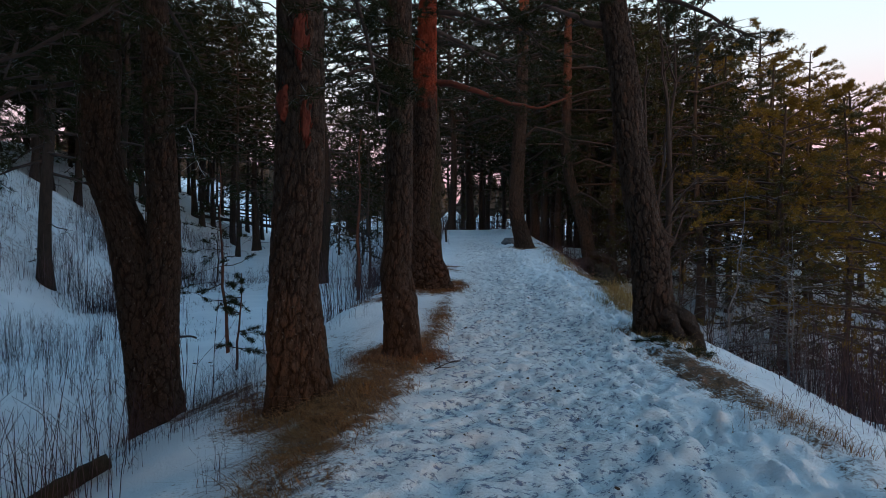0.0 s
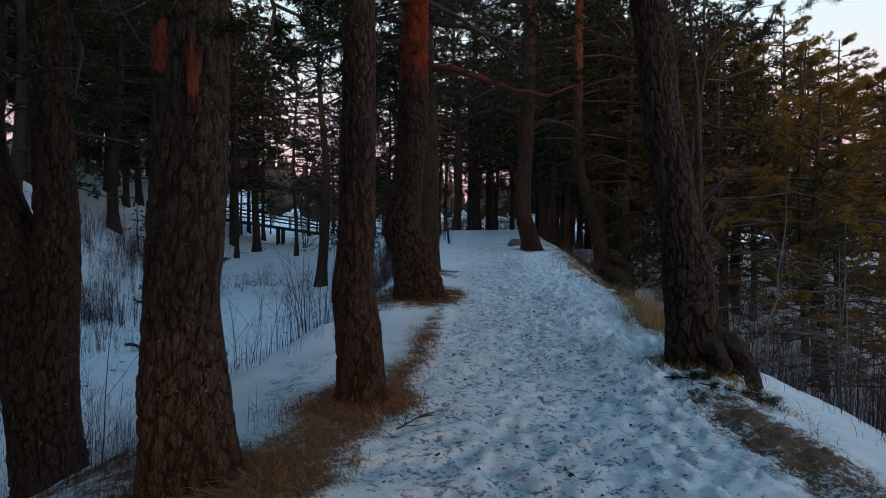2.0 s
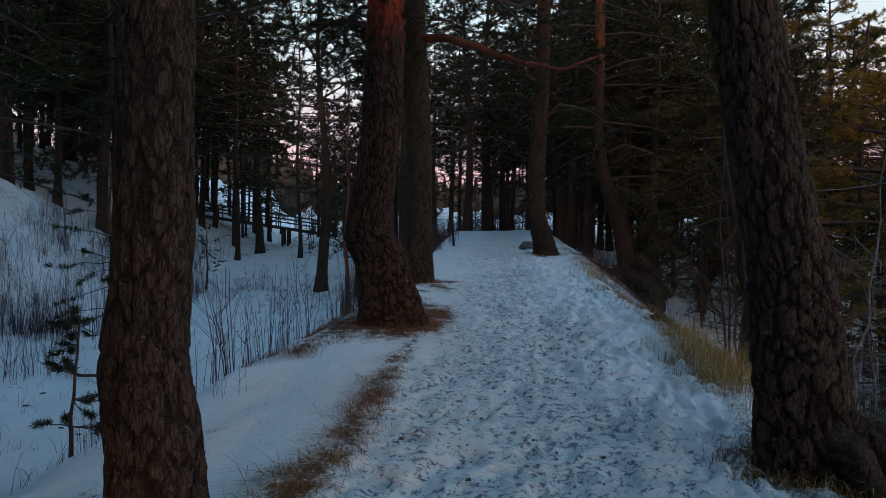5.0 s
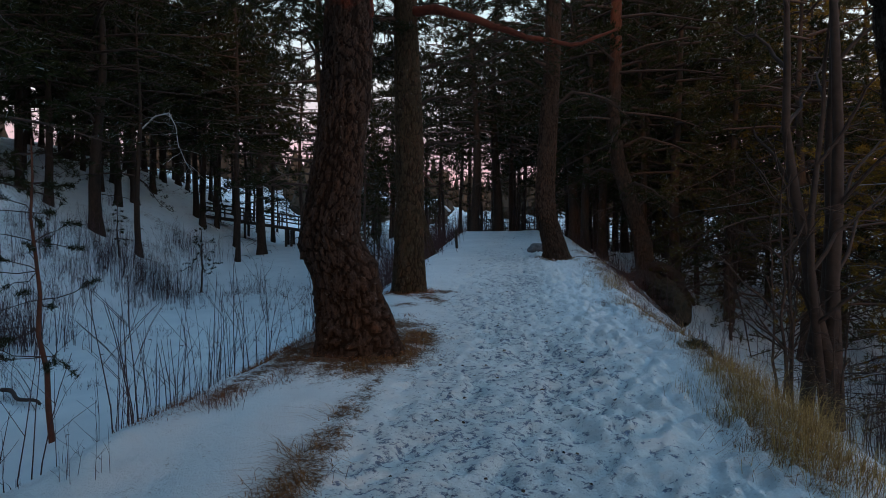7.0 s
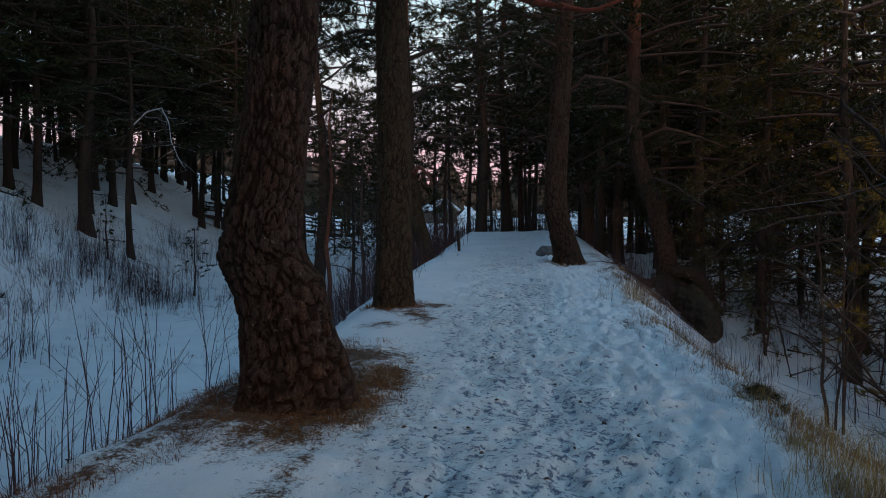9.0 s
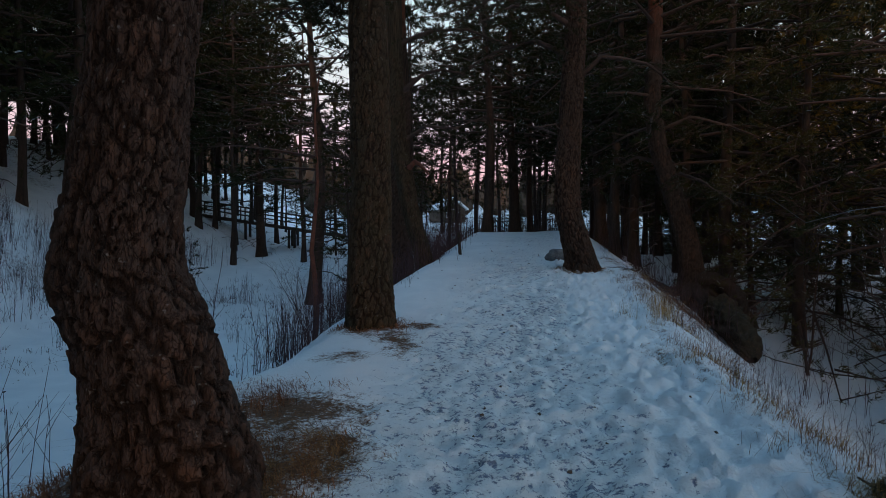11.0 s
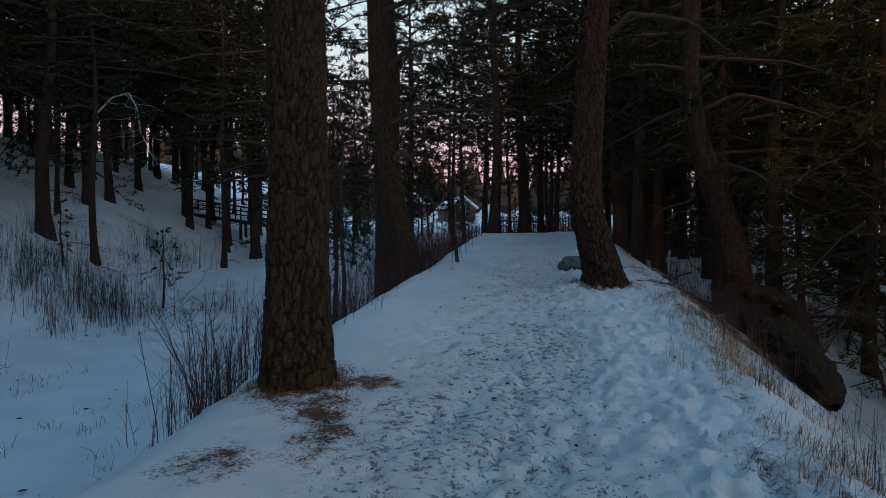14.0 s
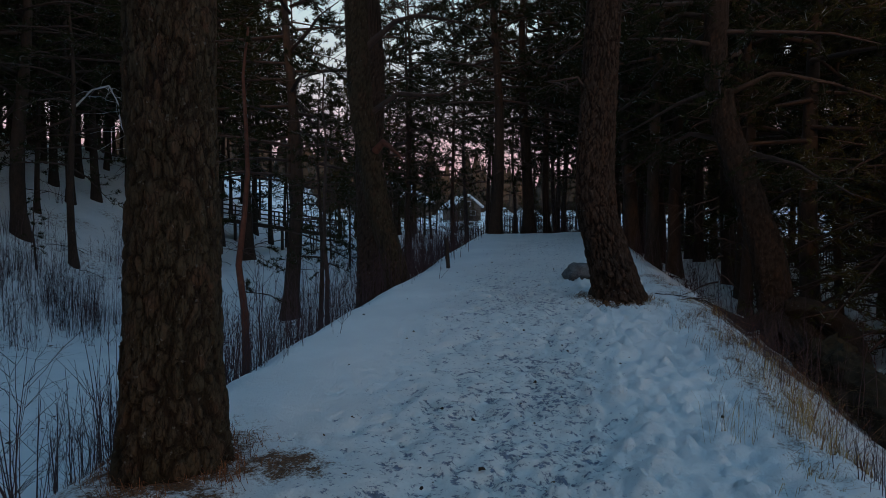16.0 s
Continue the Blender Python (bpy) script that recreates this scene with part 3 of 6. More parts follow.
def crown(seed, low, high, reach, limbs, shape, tuft_len, tuft_wid, per, twigs, lift=(0.2, -0.1), sag=0.15, tufts=6, dead=0, limb_r=0.05, fine=False):
    """Limbs and needle tufts round an upright axis. Returns (limb pieces, needle verts and faces)."""
    rs = np.random.RandomState(seed)
    wood, spots, aims = [], [], []
    for k in range(limbs):
        f = (k + rs.rand()) / limbs
        z = low + (high - low) * f
        ln = reach * shape(f) * (0.65 + 0.6 * rs.rand())
        head = k * 2.4 + rs.rand() * 1.5
        line = limb_line((0, 0, z), head, ln, lift[0] + (lift[1] - lift[0]) * (1 - f) + 0.15 * rs.normal(), sag, rs)
        r0 = limb_r * (0.5 + 0.7 * ln / reach)
        limb = [rings(line, np.linspace(r0, 0.012, len(line)), 5)] if fine else [rings(line[::2], np.linspace(r0, 0.012, 4), 4)]
        wood.append(limb)
        for q in range(twigs):
            s = 0.22 + 0.78 * (q + rs.rand()) / twigs
            at = np.array([np.interp(s, np.linspace(0, 1, len(line)), line[:, c]) for c in range(3)])
            th = head + rs.choice([-1, 1]) * (0.5 + 0.7 * rs.rand())
            tl = ln * (0.16 + 0.24 * rs.rand()) * (1.15 - 0.5 * s)
            tw = limb_line(at, th, tl, 0.12 + 0.25 * rs.normal(), 0.1, rs, 4, 0.25)
            limb.append(rings(tw, np.linspace(0.014, 0.006, 4), 3) if fine else rings(tw[::3], (0.016, 0.007), 3))
            for g in range(tufts):
                e = 0.25 + 0.75 * (g + rs.rand()) / tufts
                p = np.array([np.interp(e, np.linspace(0, 1, 4), tw[:, c]) for c in range(3)])
                spots.append(p + rs.normal(size=3) * 0.06)
                a = (tw[3] - tw[0]) / (tl + 1e-6)
                aims.append(a * 0.8 + np.array([0, 0, 0.45]))
        spots.append(line[-1])
        aims.append(np.array([math.cos(head), math.sin(head), 0.5]))
    for k in range(dead):
        z = low - (0.5 + 3.5 * rs.rand()) * (high - low) * 0.18
        line = limb_line((0, 0, z), rs.rand() * 6.28, reach * (0.3 + 0.5 * rs.rand()), -0.05, 0.35, rs, 7, 0.3)
        limb = [rings(line, np.linspace(0.02, 0.006, 7), 4)]
        wood.append(limb)
        for q in range(3):
            at = line[rs.randint(2, 6)]
            limb.append(rings(limb_line(at, rs.rand() * 6.28, 0.5, -0.2, 0.4, rs, 4, 0.3), np.linspace(0.01, 0.004, 4), 3))
    v, f = needles(np.array(spots), np.array(aims), tuft_len, tuft_wid, per, rs)
    return wood, (v, f)


def pine_shape(f):
    return 0.55 + 0.75 * math.sin(math.pi * min(1, f * 0.85 + 0.18)) * (1 - 0.45 * f)


def spruce_shape(f):
    return 1.05 - 0.95 * f


def bushy_shape(f):
    return 0.75 + 0.55 * math.sin(math.pi * (f * 0.8 + 0.1)) - 0.75 * f**2.5


CROWNS = {
    "near_a": crown(11, 6.2, 15.5, 4.0, 32, pine_shape, 0.15, 0.012, 26, 10, tufts=7, fine=True),
    "near_b": crown(12, 6.6, 16.5, 3.8, 34, pine_shape, 0.15, 0.012, 26, 10, tufts=7, fine=True),
    "far_a": crown(21, 4.6, 15.5, 3.4, 38, pine_shape, 0.22, 0.030, 12, 8, tufts=5, dead=6),
    "far_b": crown(22, 3.6, 14.0, 3.3, 38, pine_shape, 0.22, 0.030, 12, 8, tufts=5, dead=8),
    "far_c": crown(23, 5.2, 17.0, 3.8, 40, pine_shape, 0.23, 0.030, 12, 8, tufts=5, dead=6),
    "shade_a": crown(51, 4.0, 15.5, 3.6, 22, pine_shape, 0.60, 0.24, 4, 5, tufts=4),
    "tall_a": crown(61, 8.6, 21.5, 4.4, 40, pine_shape, 0.32, 0.055, 11, 7, tufts=5, dead=5),
    "open_a": crown(41, 1.6, 14.0, 3.6, 50, bushy_shape, 0.17, 0.018, 20, 8, (0.45, 0.1), 0.1, 6, 2),
    "open_b": crown(42, 1.2, 10.0, 3.2, 42, bushy_shape, 0.17, 0.018, 20, 8, (0.45, 0.1), 0.1, 6, 2),
    "spruce_a": crown(31, 0.6, 11.0, 3.3, 56, spruce_shape, 0.12, 0.017, 13, 8, (0.25, -0.15), 0.25, 6, 3, 0.03),
    "spruce_b": crown(32, 0.5, 8.0, 2.7, 46, spruce_shape, 0.12, 0.017, 13, 8, (0.25, -0.1), 0.2, 6, 3, 0.025),
}
CROWN_MESH = {}


def crown_parts(kind, parent, needle_mat, wood_mat, at=(0, 0, 0), scale=1.0, turn=0.0, apart=False):
    """Hangs a crown on a tree: its limbs (each a part of its own near the path) and its needles."""
    key = (kind, needle_mat.name, wood_mat.name, apart)
    if key not in CROWN_MESH:
        wood, (v, f) = CROWNS[kind]
        groups = [joined(limb) for limb in wood] if apart else [joined([p for limb in wood for p in limb])]
        obs = [link_mesh("limb" if apart else "branchwork", wv, wf, wood_mat) for wv, wf in groups]
        obs.append(link_mesh("crown", v, f, needle_mat, smooth=False))
        CROWN_MESH[key] = [(o.name.split(".")[0], o.data) for o in obs]
        for o in obs:
            bpy.data.objects.remove(o)
    for name, data in CROWN_MESH[key]:
        ob = new(name, data)
        ob.parent = parent
        ob.matrix_basis = Matrix.Translation(at) @ Matrix.Rotation(turn, 4, "Z") @ Matrix.Diagonal((scale, scale, scale, 1))
        if name != "limb":
            tagged(ob, kind="stuff")


def hero_pine(label, base, centre, r_low, r_high, mat, seed, crown_kind, height=15.0, crown_lift=0.0, group="pines beside the path", needle=None, turn=0.0, crown_scale=1.0, **more):
    """A pine that stands close to the path: centre is its line of (x, y, z) in the world."""
    centre = np.asarray(centre, float)
    tree = new("pine_tree")
    tree.location = centre[0]
    tagged(tree, label, "tree", group)
    local = centre - centre[0]
    top = local[-1].copy()
    lean = (local[-1] - local[-2]) / max(0.1, local[-1][2] - local[-2][2])
    if top[2] < height:
        extra = np.array([top + lean * 0.4 * (height - top[2]) * np.array([1, 1, 0]) + np.array([0, 0, height - top[2]])])
        local = np.concatenate([local, extra])
    girth = more.pop("girth", None)
    if girth is not None:
        girth = list(girth) + [r_high] * (len(local) - len(girth))
    trunk_mesh("trunk", local, r_low, r_high, mat, tree, seed, girth=girth, **more)
    at = np.array([np.interp(9.0, local[:, 2], local[:, 0]), np.interp(9.0, local[:, 2], local[:, 1]), crown_lift])
    if crown_kind:
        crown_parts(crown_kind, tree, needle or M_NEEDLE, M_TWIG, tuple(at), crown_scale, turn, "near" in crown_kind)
    return tree


hero_pine("thick grey-brown pine with plated bark beside the path", None, [(-1.49, 6.34, -0.23), (-1.49, 6.34, 0.1), (-1.51, 6.34, 0.37), (-1.53, 6.34, 0.64), (-1.54, 6.34, 0.91), (-1.55, 6.34, 1.18), (-1.53, 6.34, 1.45), (-1.51, 6.34, 1.72), (-1.48, 6.34, 2.26), (-1.47, 6.34, 2.8), (-1.48, 6.34, 3.88), (-1.44, 6.34, 7.25)], 0.275, 0.10, M_BARK, 1, "near_a", 16, 0.5, girth=(0.345, 0.31, 0.292, 0.277, 0.253, 0.235, 0.237, 0.242, 0.24, 0.232, 0.222, 0.19), flare=0.10, rugged=0.75, lumps=((1.98, 4.5, 0.10, 0.05), (2.0, 2.0, 0.12, 0.04)))
hero_pine("grey-brown pine with a kinked foot at the path's edge", None, [(-0.55, 8.11, 0.05), (-0.55, 8.11, 0.33), (-0.56, 8.11, 0.51), (-0.57, 8.11, 0.7), (-0.59, 8.11, 0.89), (-0.62, 8.11, 1.08), (-0.625, 8.11, 1.25), (-0.60, 8.11, 1.45), (-0.59, 8.11, 1.64), (-0.58, 8.11, 1.82), (-0.57, 8.11, 2.57), (-0.56, 8.11, 3.31), (-0.58, 8.11, 4.77), (-0.52, 8.11, 8.17)], 0.215, 0.09, M_BARK, 2, "near_b", 16, 0.5, turn=1.0, girth=(0.255, 0.235, 0.23, 0.224, 0.222, 0.211, 0.203, 0.192, 0.186, 0.188, 0.176, 0.168, 0.165, 0.14), flare=0.12, rugged=0.75, lumps=((0.75, 5.6, 0.10, 0.04), (0.45, 5.3, 0.12, 0.04)))
hero_pine("large pine with a bent burled foot and orange upper bark", None, [(-0.36, 15.3, 0.62), (-0.41, 15.3, 0.93), (-0.46, 15.3, 1.16), (-0.51, 15.3, 1.38), (-0.59, 15.3, 1.6), (-0.65, 15.3, 1.76), (-0.71, 15.3, 1.95), (-0.72, 15.3, 2.16), (-0.69, 15.3, 2.44), (-0.65, 15.3, 2.72), (-0.58, 15.3, 3.28), (-0.52, 15.3, 3.83), (-0.49, 15.3, 4.6), (-0.46, 15.3, 6.1), (-0.38, 15.3, 7.6)], 0.385, 0.15, M_BARK_LOW, 3, "near_b", 17, 1.0, turn=2.0, girth=(0.50, 0.455, 0.425, 0.405, 0.415, 0.405, 0.375, 0.36, 0.347, 0.335, 0.315, 0.325, 0.32, 0.28, 0.22), flare=0.14, rugged=1.6, lumps=((1.0, 6.0, 0.16, 0.09), (0.75, 5.4, 0.18, 0.07), (0.35, 5.6, 0.16, 0.08), (0.15, 4.4, 0.15, 0.06), (1.25, 3.6, 0.2, 0.05)))
hero_pine("dark leaning pine with a burl on the bank's lip", None, [(3.44, 9.75, 0.10), (3.40, 9.75, 0.33), (3.39, 9.75, 0.59), (3.36, 9.75, 0.85), (3.34, 9.75, 1.11), (3.31, 9.75, 1.36), (3.28, 9.75, 1.62), (3.23, 9.75, 1.88), (3.18, 9.75, 2.13), (3.09, 9.75, 2.65), (2.96, 9.75, 3.42), (2.91, 9.75, 4.07), (2.73, 9.75, 5.17), (2.57, 9.75, 6.83)], 0.285, 0.12, M_BARK, 4, "near_a", 15, 1.0, turn=3.0, girth=(0.360, 0.331, 0.319, 0.309, 0.298, 0.282, 0.267, 0.262, 0.259, 0.243, 0.227, 0.219, 0.204, 0.172), flare=0.12, lumps=((1.5, 6.0, 0.11, 0.16), (0.1, 0.2, 0.2, 0.10), (1.02, 5.2, 0.08, 0.03)))
hero_pine("straight pine with mossy plated bark beside the path", None, [(-0.42, 21.1, 0.66), (-0.41, 21.1, 0.97), (-0.4, 21.1, 1.23), (-0.41, 21.1, 1.48), (-0.4, 21.1, 1.99), (-0.405, 21.1, 2.25), (-0.39, 21.1, 2.5), (-0.38, 21.1, 3.01), (-0.4, 21.1, 3.51), (-0.39, 21.1, 4.02), (-0.41, 21.1, 4.9), (-0.46, 21.1, 7.2)], 0.325, 0.13, M_BARK_MOSS, 5, "near_a", 17, 1.5, turn=4.0, girth=(0.39, 0.362, 0.345, 0.327, 0.312, 0.315, 0.307, 0.293, 0.300, 0.305, 0.30, 0.26), flare=0.10)
hero_pine("large leaning pine with plated bark at the path's edge", None, [(3.72, 27.8, 1.40), (3.68, 27.8, 1.7), (3.55, 27.8, 2.13), (3.4, 27.8, 2.67), (3.33, 27.8, 2.99), (3.32, 27.8, 3.75), (3.38, 27.8, 4.82), (3.45, 27.8, 5.89), (3.55, 27.8, 7.4)], 0.40, 0.15, M_BARK, 6, "near_b", 17, 2.0, turn=5.0, girth=(0.46, 0.405, 0.375, 0.35, 0.338, 0.313, 0.297, 0.29, 0.26), flare=0.22, step=0.028, rugged=1.5)
hero_pine("curved pine with mossy bark on the bank by the thicket", None, [(-0.84, 31.2, 1.1), (-0.9, 31.2, 1.6), (-1.0, 31.2, 2.06), (-1.23, 31.2, 2.78), (-1.41, 31.2, 3.5), (-1.53, 31.2, 4.23), (-1.65, 31.2, 4.95), (-1.76, 31.2, 5.68), (-1.83, 31.2, 7.12), (-1.86, 31.2, 8.57)], 0.30, 0.16, M_BARK_MOSS, 7, "near_a", 20, 5.0, turn=0.5, girth=(0.30, 0.285, 0.288, 0.284, 0.29, 0.298, 0.292, 0.288, 0.285, 0.28), flare=0.2, sides=60, step=0.05)
hero_pine("tall pine with reddish plated bark behind a curved one", None, [(-1.9, 33.0, 0.6), (-1.94, 33.0, 1.7), (-1.99, 33.0, 2.83), (-2.03, 33.0, 3.64), (-2.06, 33.0, 4.45), (-1.95, 33.0, 5.88), (-1.9, 33.0, 7.39), (-2.01, 33.0, 8.9)], 0.36, 0.15, M_BARK, 8, "far_a", 21, 6.0, turn=0.9, girth=(0.46, 0.41, 0.35, 0.34, 0.335, 0.31, 0.29, 0.26), flare=0.15, sides=48, step=0.06)
hero_pine("leaning pine, bark darkened for shade, with bare roots over the steep bank", None, [(7.42, 30.4, 0.1), (7.35, 30.5, 0.7), (7.15, 30.6, 2.2), (6.76, 30.8, 3.7), (6.40, 31.0, 5.08), (6.22, 31.0, 6.47), (6.28, 31.0, 7.84)], 0.36, 0.15, M_BARK_SHADED, 9, "far_b", 15, 2.0, turn=1.7, flare=0.5, sides=48, step=0.06)


def double_pine():
    tree = new("pine_tree")
    tree.location = (-3.98, 8.72, -0.95)
    tagged(tree, "dark double-stemmed pine low on the snowy bank", "tree", "pines beside the path")
    o = np.array([-3.86, 8.8, -0.95])
    left = np.array([(-3.97, 8.8, -1.05), (-4.03, 8.8, -0.51), (-4.1, 8.8, 0.26), (-4.18, 8.8, 1.03), (-4.27, 8.8, 1.42), (-4.41, 8.8, 1.8), (-4.58, 8.8, 2.19), (-4.72, 8.8, 2.57), (-4.78, 8.8, 2.96), (-4.77, 8.8, 4.11), (-4.85, 8.8, 6.0), (-5.1, 8.8, 13.0)]) - o
    right = np.array([(-3.87, 8.75, -1.05), (-3.94, 8.75, -0.49), (-3.97, 8.75, 0.27), (-3.91, 8.75, 1.04), (-3.85, 8.75, 1.8), (-3.88, 8.75, 2.57), (-3.91, 8.75, 3.33), (-3.93, 8.75, 4.1), (-4.01, 8.75, 5.5), (-3.9, 8.75, 13.0)]) - o
    trunk_mesh("trunk", left, 0.31, 0.12, M_BARK, tree, 21, flare=0.08, girth=(0.36, 0.345, 0.355, 0.355, 0.325, 0.275, 0.248, 0.245, 0.243, 0.26, 0.23, 0.1))
    trunk_mesh("trunk", right, 0.27, 0.11, M_BARK, tree, 22, flare=0.08, girth=(0.34, 0.30, 0.30, 0.272, 0.224, 0.21, 0.205, 0.203, 0.18, 0.1))
    crown_parts("near_a", tree, M_NEEDLE, M_TWIG, (-0.6, 0, 0.2), 0.95, 2.2, True)


double_pine()


def simple_trunk(r_low, r_high, height, lean, seed, sides=12):
    rs = np.random.RandomState(seed)
    z = np.linspace(-0.4, height, 14)
    f = np.clip(z / height, 0, 1)
    pts = np.stack([lean[0] * f + 0.12 * np.sin(z * 0.5 + rs.rand() * 6), lean[1] * f + 0.12 * np.sin(z * 0.4 + rs.rand() * 6), z], -1)
    pts[:, :2] -= pts[1, :2]
    rad = (r_low + (r_high - r_low) * f) * (1 + 0.35 * np.exp(-np.maximum(z, -0.1) / 0.25))
    return rings(pts, rad, sides)


TEMPLATES = {}
BACKDROP = []


def forest_tree(kind, x, y, scale=1.0, turn=0.0, gold=False, thick=1.0, label=None, z=None, group="forest trees"):
    """A tree of the wood round the path, from one of a few grown forms."""
    if kind == "shade_a":
        BACKDROP.append((x, y, scale, turn))
        return None
    key = (kind, gold)
    if key not in TEMPLATES:
        tree = new("spruce_tree" if "spruce" in kind else "pine_tree")
        top = {"far_a": 15.5, "far_b": 14, "far_c": 17, "near_a": 15, "near_b": 16, "spruce_a": 11.3, "spruce_b": 8.2, "open_a": 14, "open_b": 10, "tall_a": 21.5}[kind]
        v, f = simple_trunk(0.13 if "spruce" in kind else 0.22, 0.03, top, (0, 0), len(TEMPLATES) + 50)
        link_mesh("trunk", v, f, M_BARK_FAR, tree)
        crown_parts(kind, tree, M_NEEDLE_SUNLIT if gold else (M_SPRUCE if "spruce" in kind else M_NEEDLE), M_TWIG)
        TEMPLATES[key] = tree
        made = tree
    else:
        made = copy_thing(TEMPLATES[key], Matrix())
    zz = float(land(x, y)) if z is None else z
    made.matrix_basis = Matrix.Translation((x, y, zz)) @ Matrix.Rotation(turn, 4, "Z") @ Matrix.Diagonal((scale * thick, scale * thick, scale, 1))
    return tagged(made, label or ("dark green spruce with frosted boughs in the snow" if "spruce" in kind else ("pine on the open slope, low sunlight put into its needle colour" if gold else "tall dark pine in the snowy wood")), "tree", group)


R = random.Random(4)
TOPS = {"far_a": 15.8, "far_b": 14.3, "far_c": 17.3, "spruce_a": 11.3, "spruce_b": 8.2, "open_a": 14.5, "open_b": 10.4}


def scatter():
    taken = [(-22.5, 43.3), (-26, 49), (-16.9, 45), (-16.4, 25), (-12, 44), (-3.2, 30), (7, 31)]

    def free(x, y, gap):
        if any(math.hypot(x - a, y - b) < gap for a, b in taken):
            return False
        taken.append((x, y))
        return True

    kinds = ["far_a", "far_b", "far_c"]
    # hill beyond the hollow
    n = 0
    for _ in range(600):
        x, y = R.uniform(-46, -15), R.uniform(10, 78)
        if x > np.interp(y, HILL_X[:, 0], HILL_X[:, 1]) - 8.0 or n > 60:
            continue
        if free(x, y, 2.6):
            n += 1
            forest_tree(R.choice(kinds) if x > -31 else "shade_a", x, y, R.uniform(1.2, 1.5), R.uniform(0, 6.28), thick=0.85)
    # ahead, past the crest
    n = 0
    for _ in range(500):
        x, y = R.uniform(-22, 20), R.uniform(47, 92)
        if -2.0 < x < 7.0 and y < 54 or n > 34 or -22 < x < -5.5 and y < 80 or -9 < x < 8 and R.random() < 0.8:
            continue
        if free(x, y, 3.0):
            n += 1
            forest_tree(R.choice(kinds), x, y, R.uniform(1.0, 1.35), R.uniform(0, 6.28), thick=0.85)
    # steep slope down from the path: dark and dense close by, lower and painted sunlit gold further out
    n = 0
    for _ in range(700):
        x, y = R.uniform(8.0, 30), R.uniform(15, 70)
        if x < 8.0 + 0.05 * (y - 20) or n > 40 or y < 25 and x < 11.5:
            continue
        if free(x, y, 2.7):
            n += 1
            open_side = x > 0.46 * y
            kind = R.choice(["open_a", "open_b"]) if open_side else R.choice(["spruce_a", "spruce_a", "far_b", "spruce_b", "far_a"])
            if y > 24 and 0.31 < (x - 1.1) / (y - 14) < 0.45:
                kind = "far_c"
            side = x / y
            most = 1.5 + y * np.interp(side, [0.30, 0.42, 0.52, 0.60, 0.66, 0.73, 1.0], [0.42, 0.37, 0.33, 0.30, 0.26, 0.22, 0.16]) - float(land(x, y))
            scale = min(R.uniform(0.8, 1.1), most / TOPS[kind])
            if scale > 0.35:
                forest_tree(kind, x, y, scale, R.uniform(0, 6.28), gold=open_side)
    # behind the walk: unseen pines, added to block low sun and sky
    n = 0
    for _ in range(300):
        x, y = R.uniform(-26, 8.5), R.uniform(-26, 4)
        if abs(x - 0.4) < 2.4 or n > 44 or y > -2 and x > -9:
            continue
        if free(x, y, 3.0):
            n += 1
            forest_tree("shade_a", x, y, R.uniform(0.85, 1.1), R.uniform(0, 6.28))


for kind, x, y, sc, thick in (("far_c", -24.1, 45.6, 1.3, 1.4), ("far_b", -26.2, 49.2, 1.0, 0.7), ("far_a", -27.5, 55.8, 1.35, 1.0), ("far_a", -23.8, 60.2, 1.3, 0.9), ("far_b", -16.4, 25.1, 1.25, 1.0), ("far_b", -18.5, 60.5, 1.3, 1.4), ("far_a", -8.7, 44.2, 1.35, 1.3), ("far_a", 0.7, 47.5, 1.2, 1.2), ("far_c", 2.3, 51.0, 1.2, 1.3), ("far_b", 3.3, 52.0, 1.1, 0.9), ("far_a", 6.8, 45.0, 1.2, 1.3), ("far_b", 8.6, 47.5, 1.1, 0.9), ("far_c", 6.3, 38.0, 1.1, 0.9), ("far_a", -4.0, 48.0, 1.1, 0.6), ("far_b", -1.8, 50.0, 1.0, 0.6), ("far_a", -5.5, 39.0, 0.6, 0.8), ("far_b", 9.6, 39.5, 1.1, 0.9), ("far_a", 8.4, 35.5, 1.0, 0.8)):
    forest_tree(kind, x, y, sc, R.uniform(0, 6.28), thick=thick)
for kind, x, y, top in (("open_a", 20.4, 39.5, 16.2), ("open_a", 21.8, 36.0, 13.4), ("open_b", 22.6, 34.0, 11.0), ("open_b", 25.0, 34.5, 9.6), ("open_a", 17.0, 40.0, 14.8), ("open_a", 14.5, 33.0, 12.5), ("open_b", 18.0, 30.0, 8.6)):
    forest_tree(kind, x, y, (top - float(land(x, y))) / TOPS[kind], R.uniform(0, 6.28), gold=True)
for kind, x, y, sc in (("spruce_a", 14.2, 26.2, 1.05), ("spruce_a", 13.5, 20.5, 0.9), ("spruce_b", 12.8, 22.6, 1.0), ("spruce_a", 10.5, 31.0, 1.25), ("far_b", 9.4, 33.8, 1.15), ("spruce_a", 12.2, 35.0, 1.3), ("far_a", 7.8, 41.5, 1.2), ("spruce_a", 13.8, 29.5, 1.1), ("far_c", 10.6, 44.0, 1.2)):
    forest_tree(kind, x, y, sc, R.uniform(0, 6.28))
scatter()


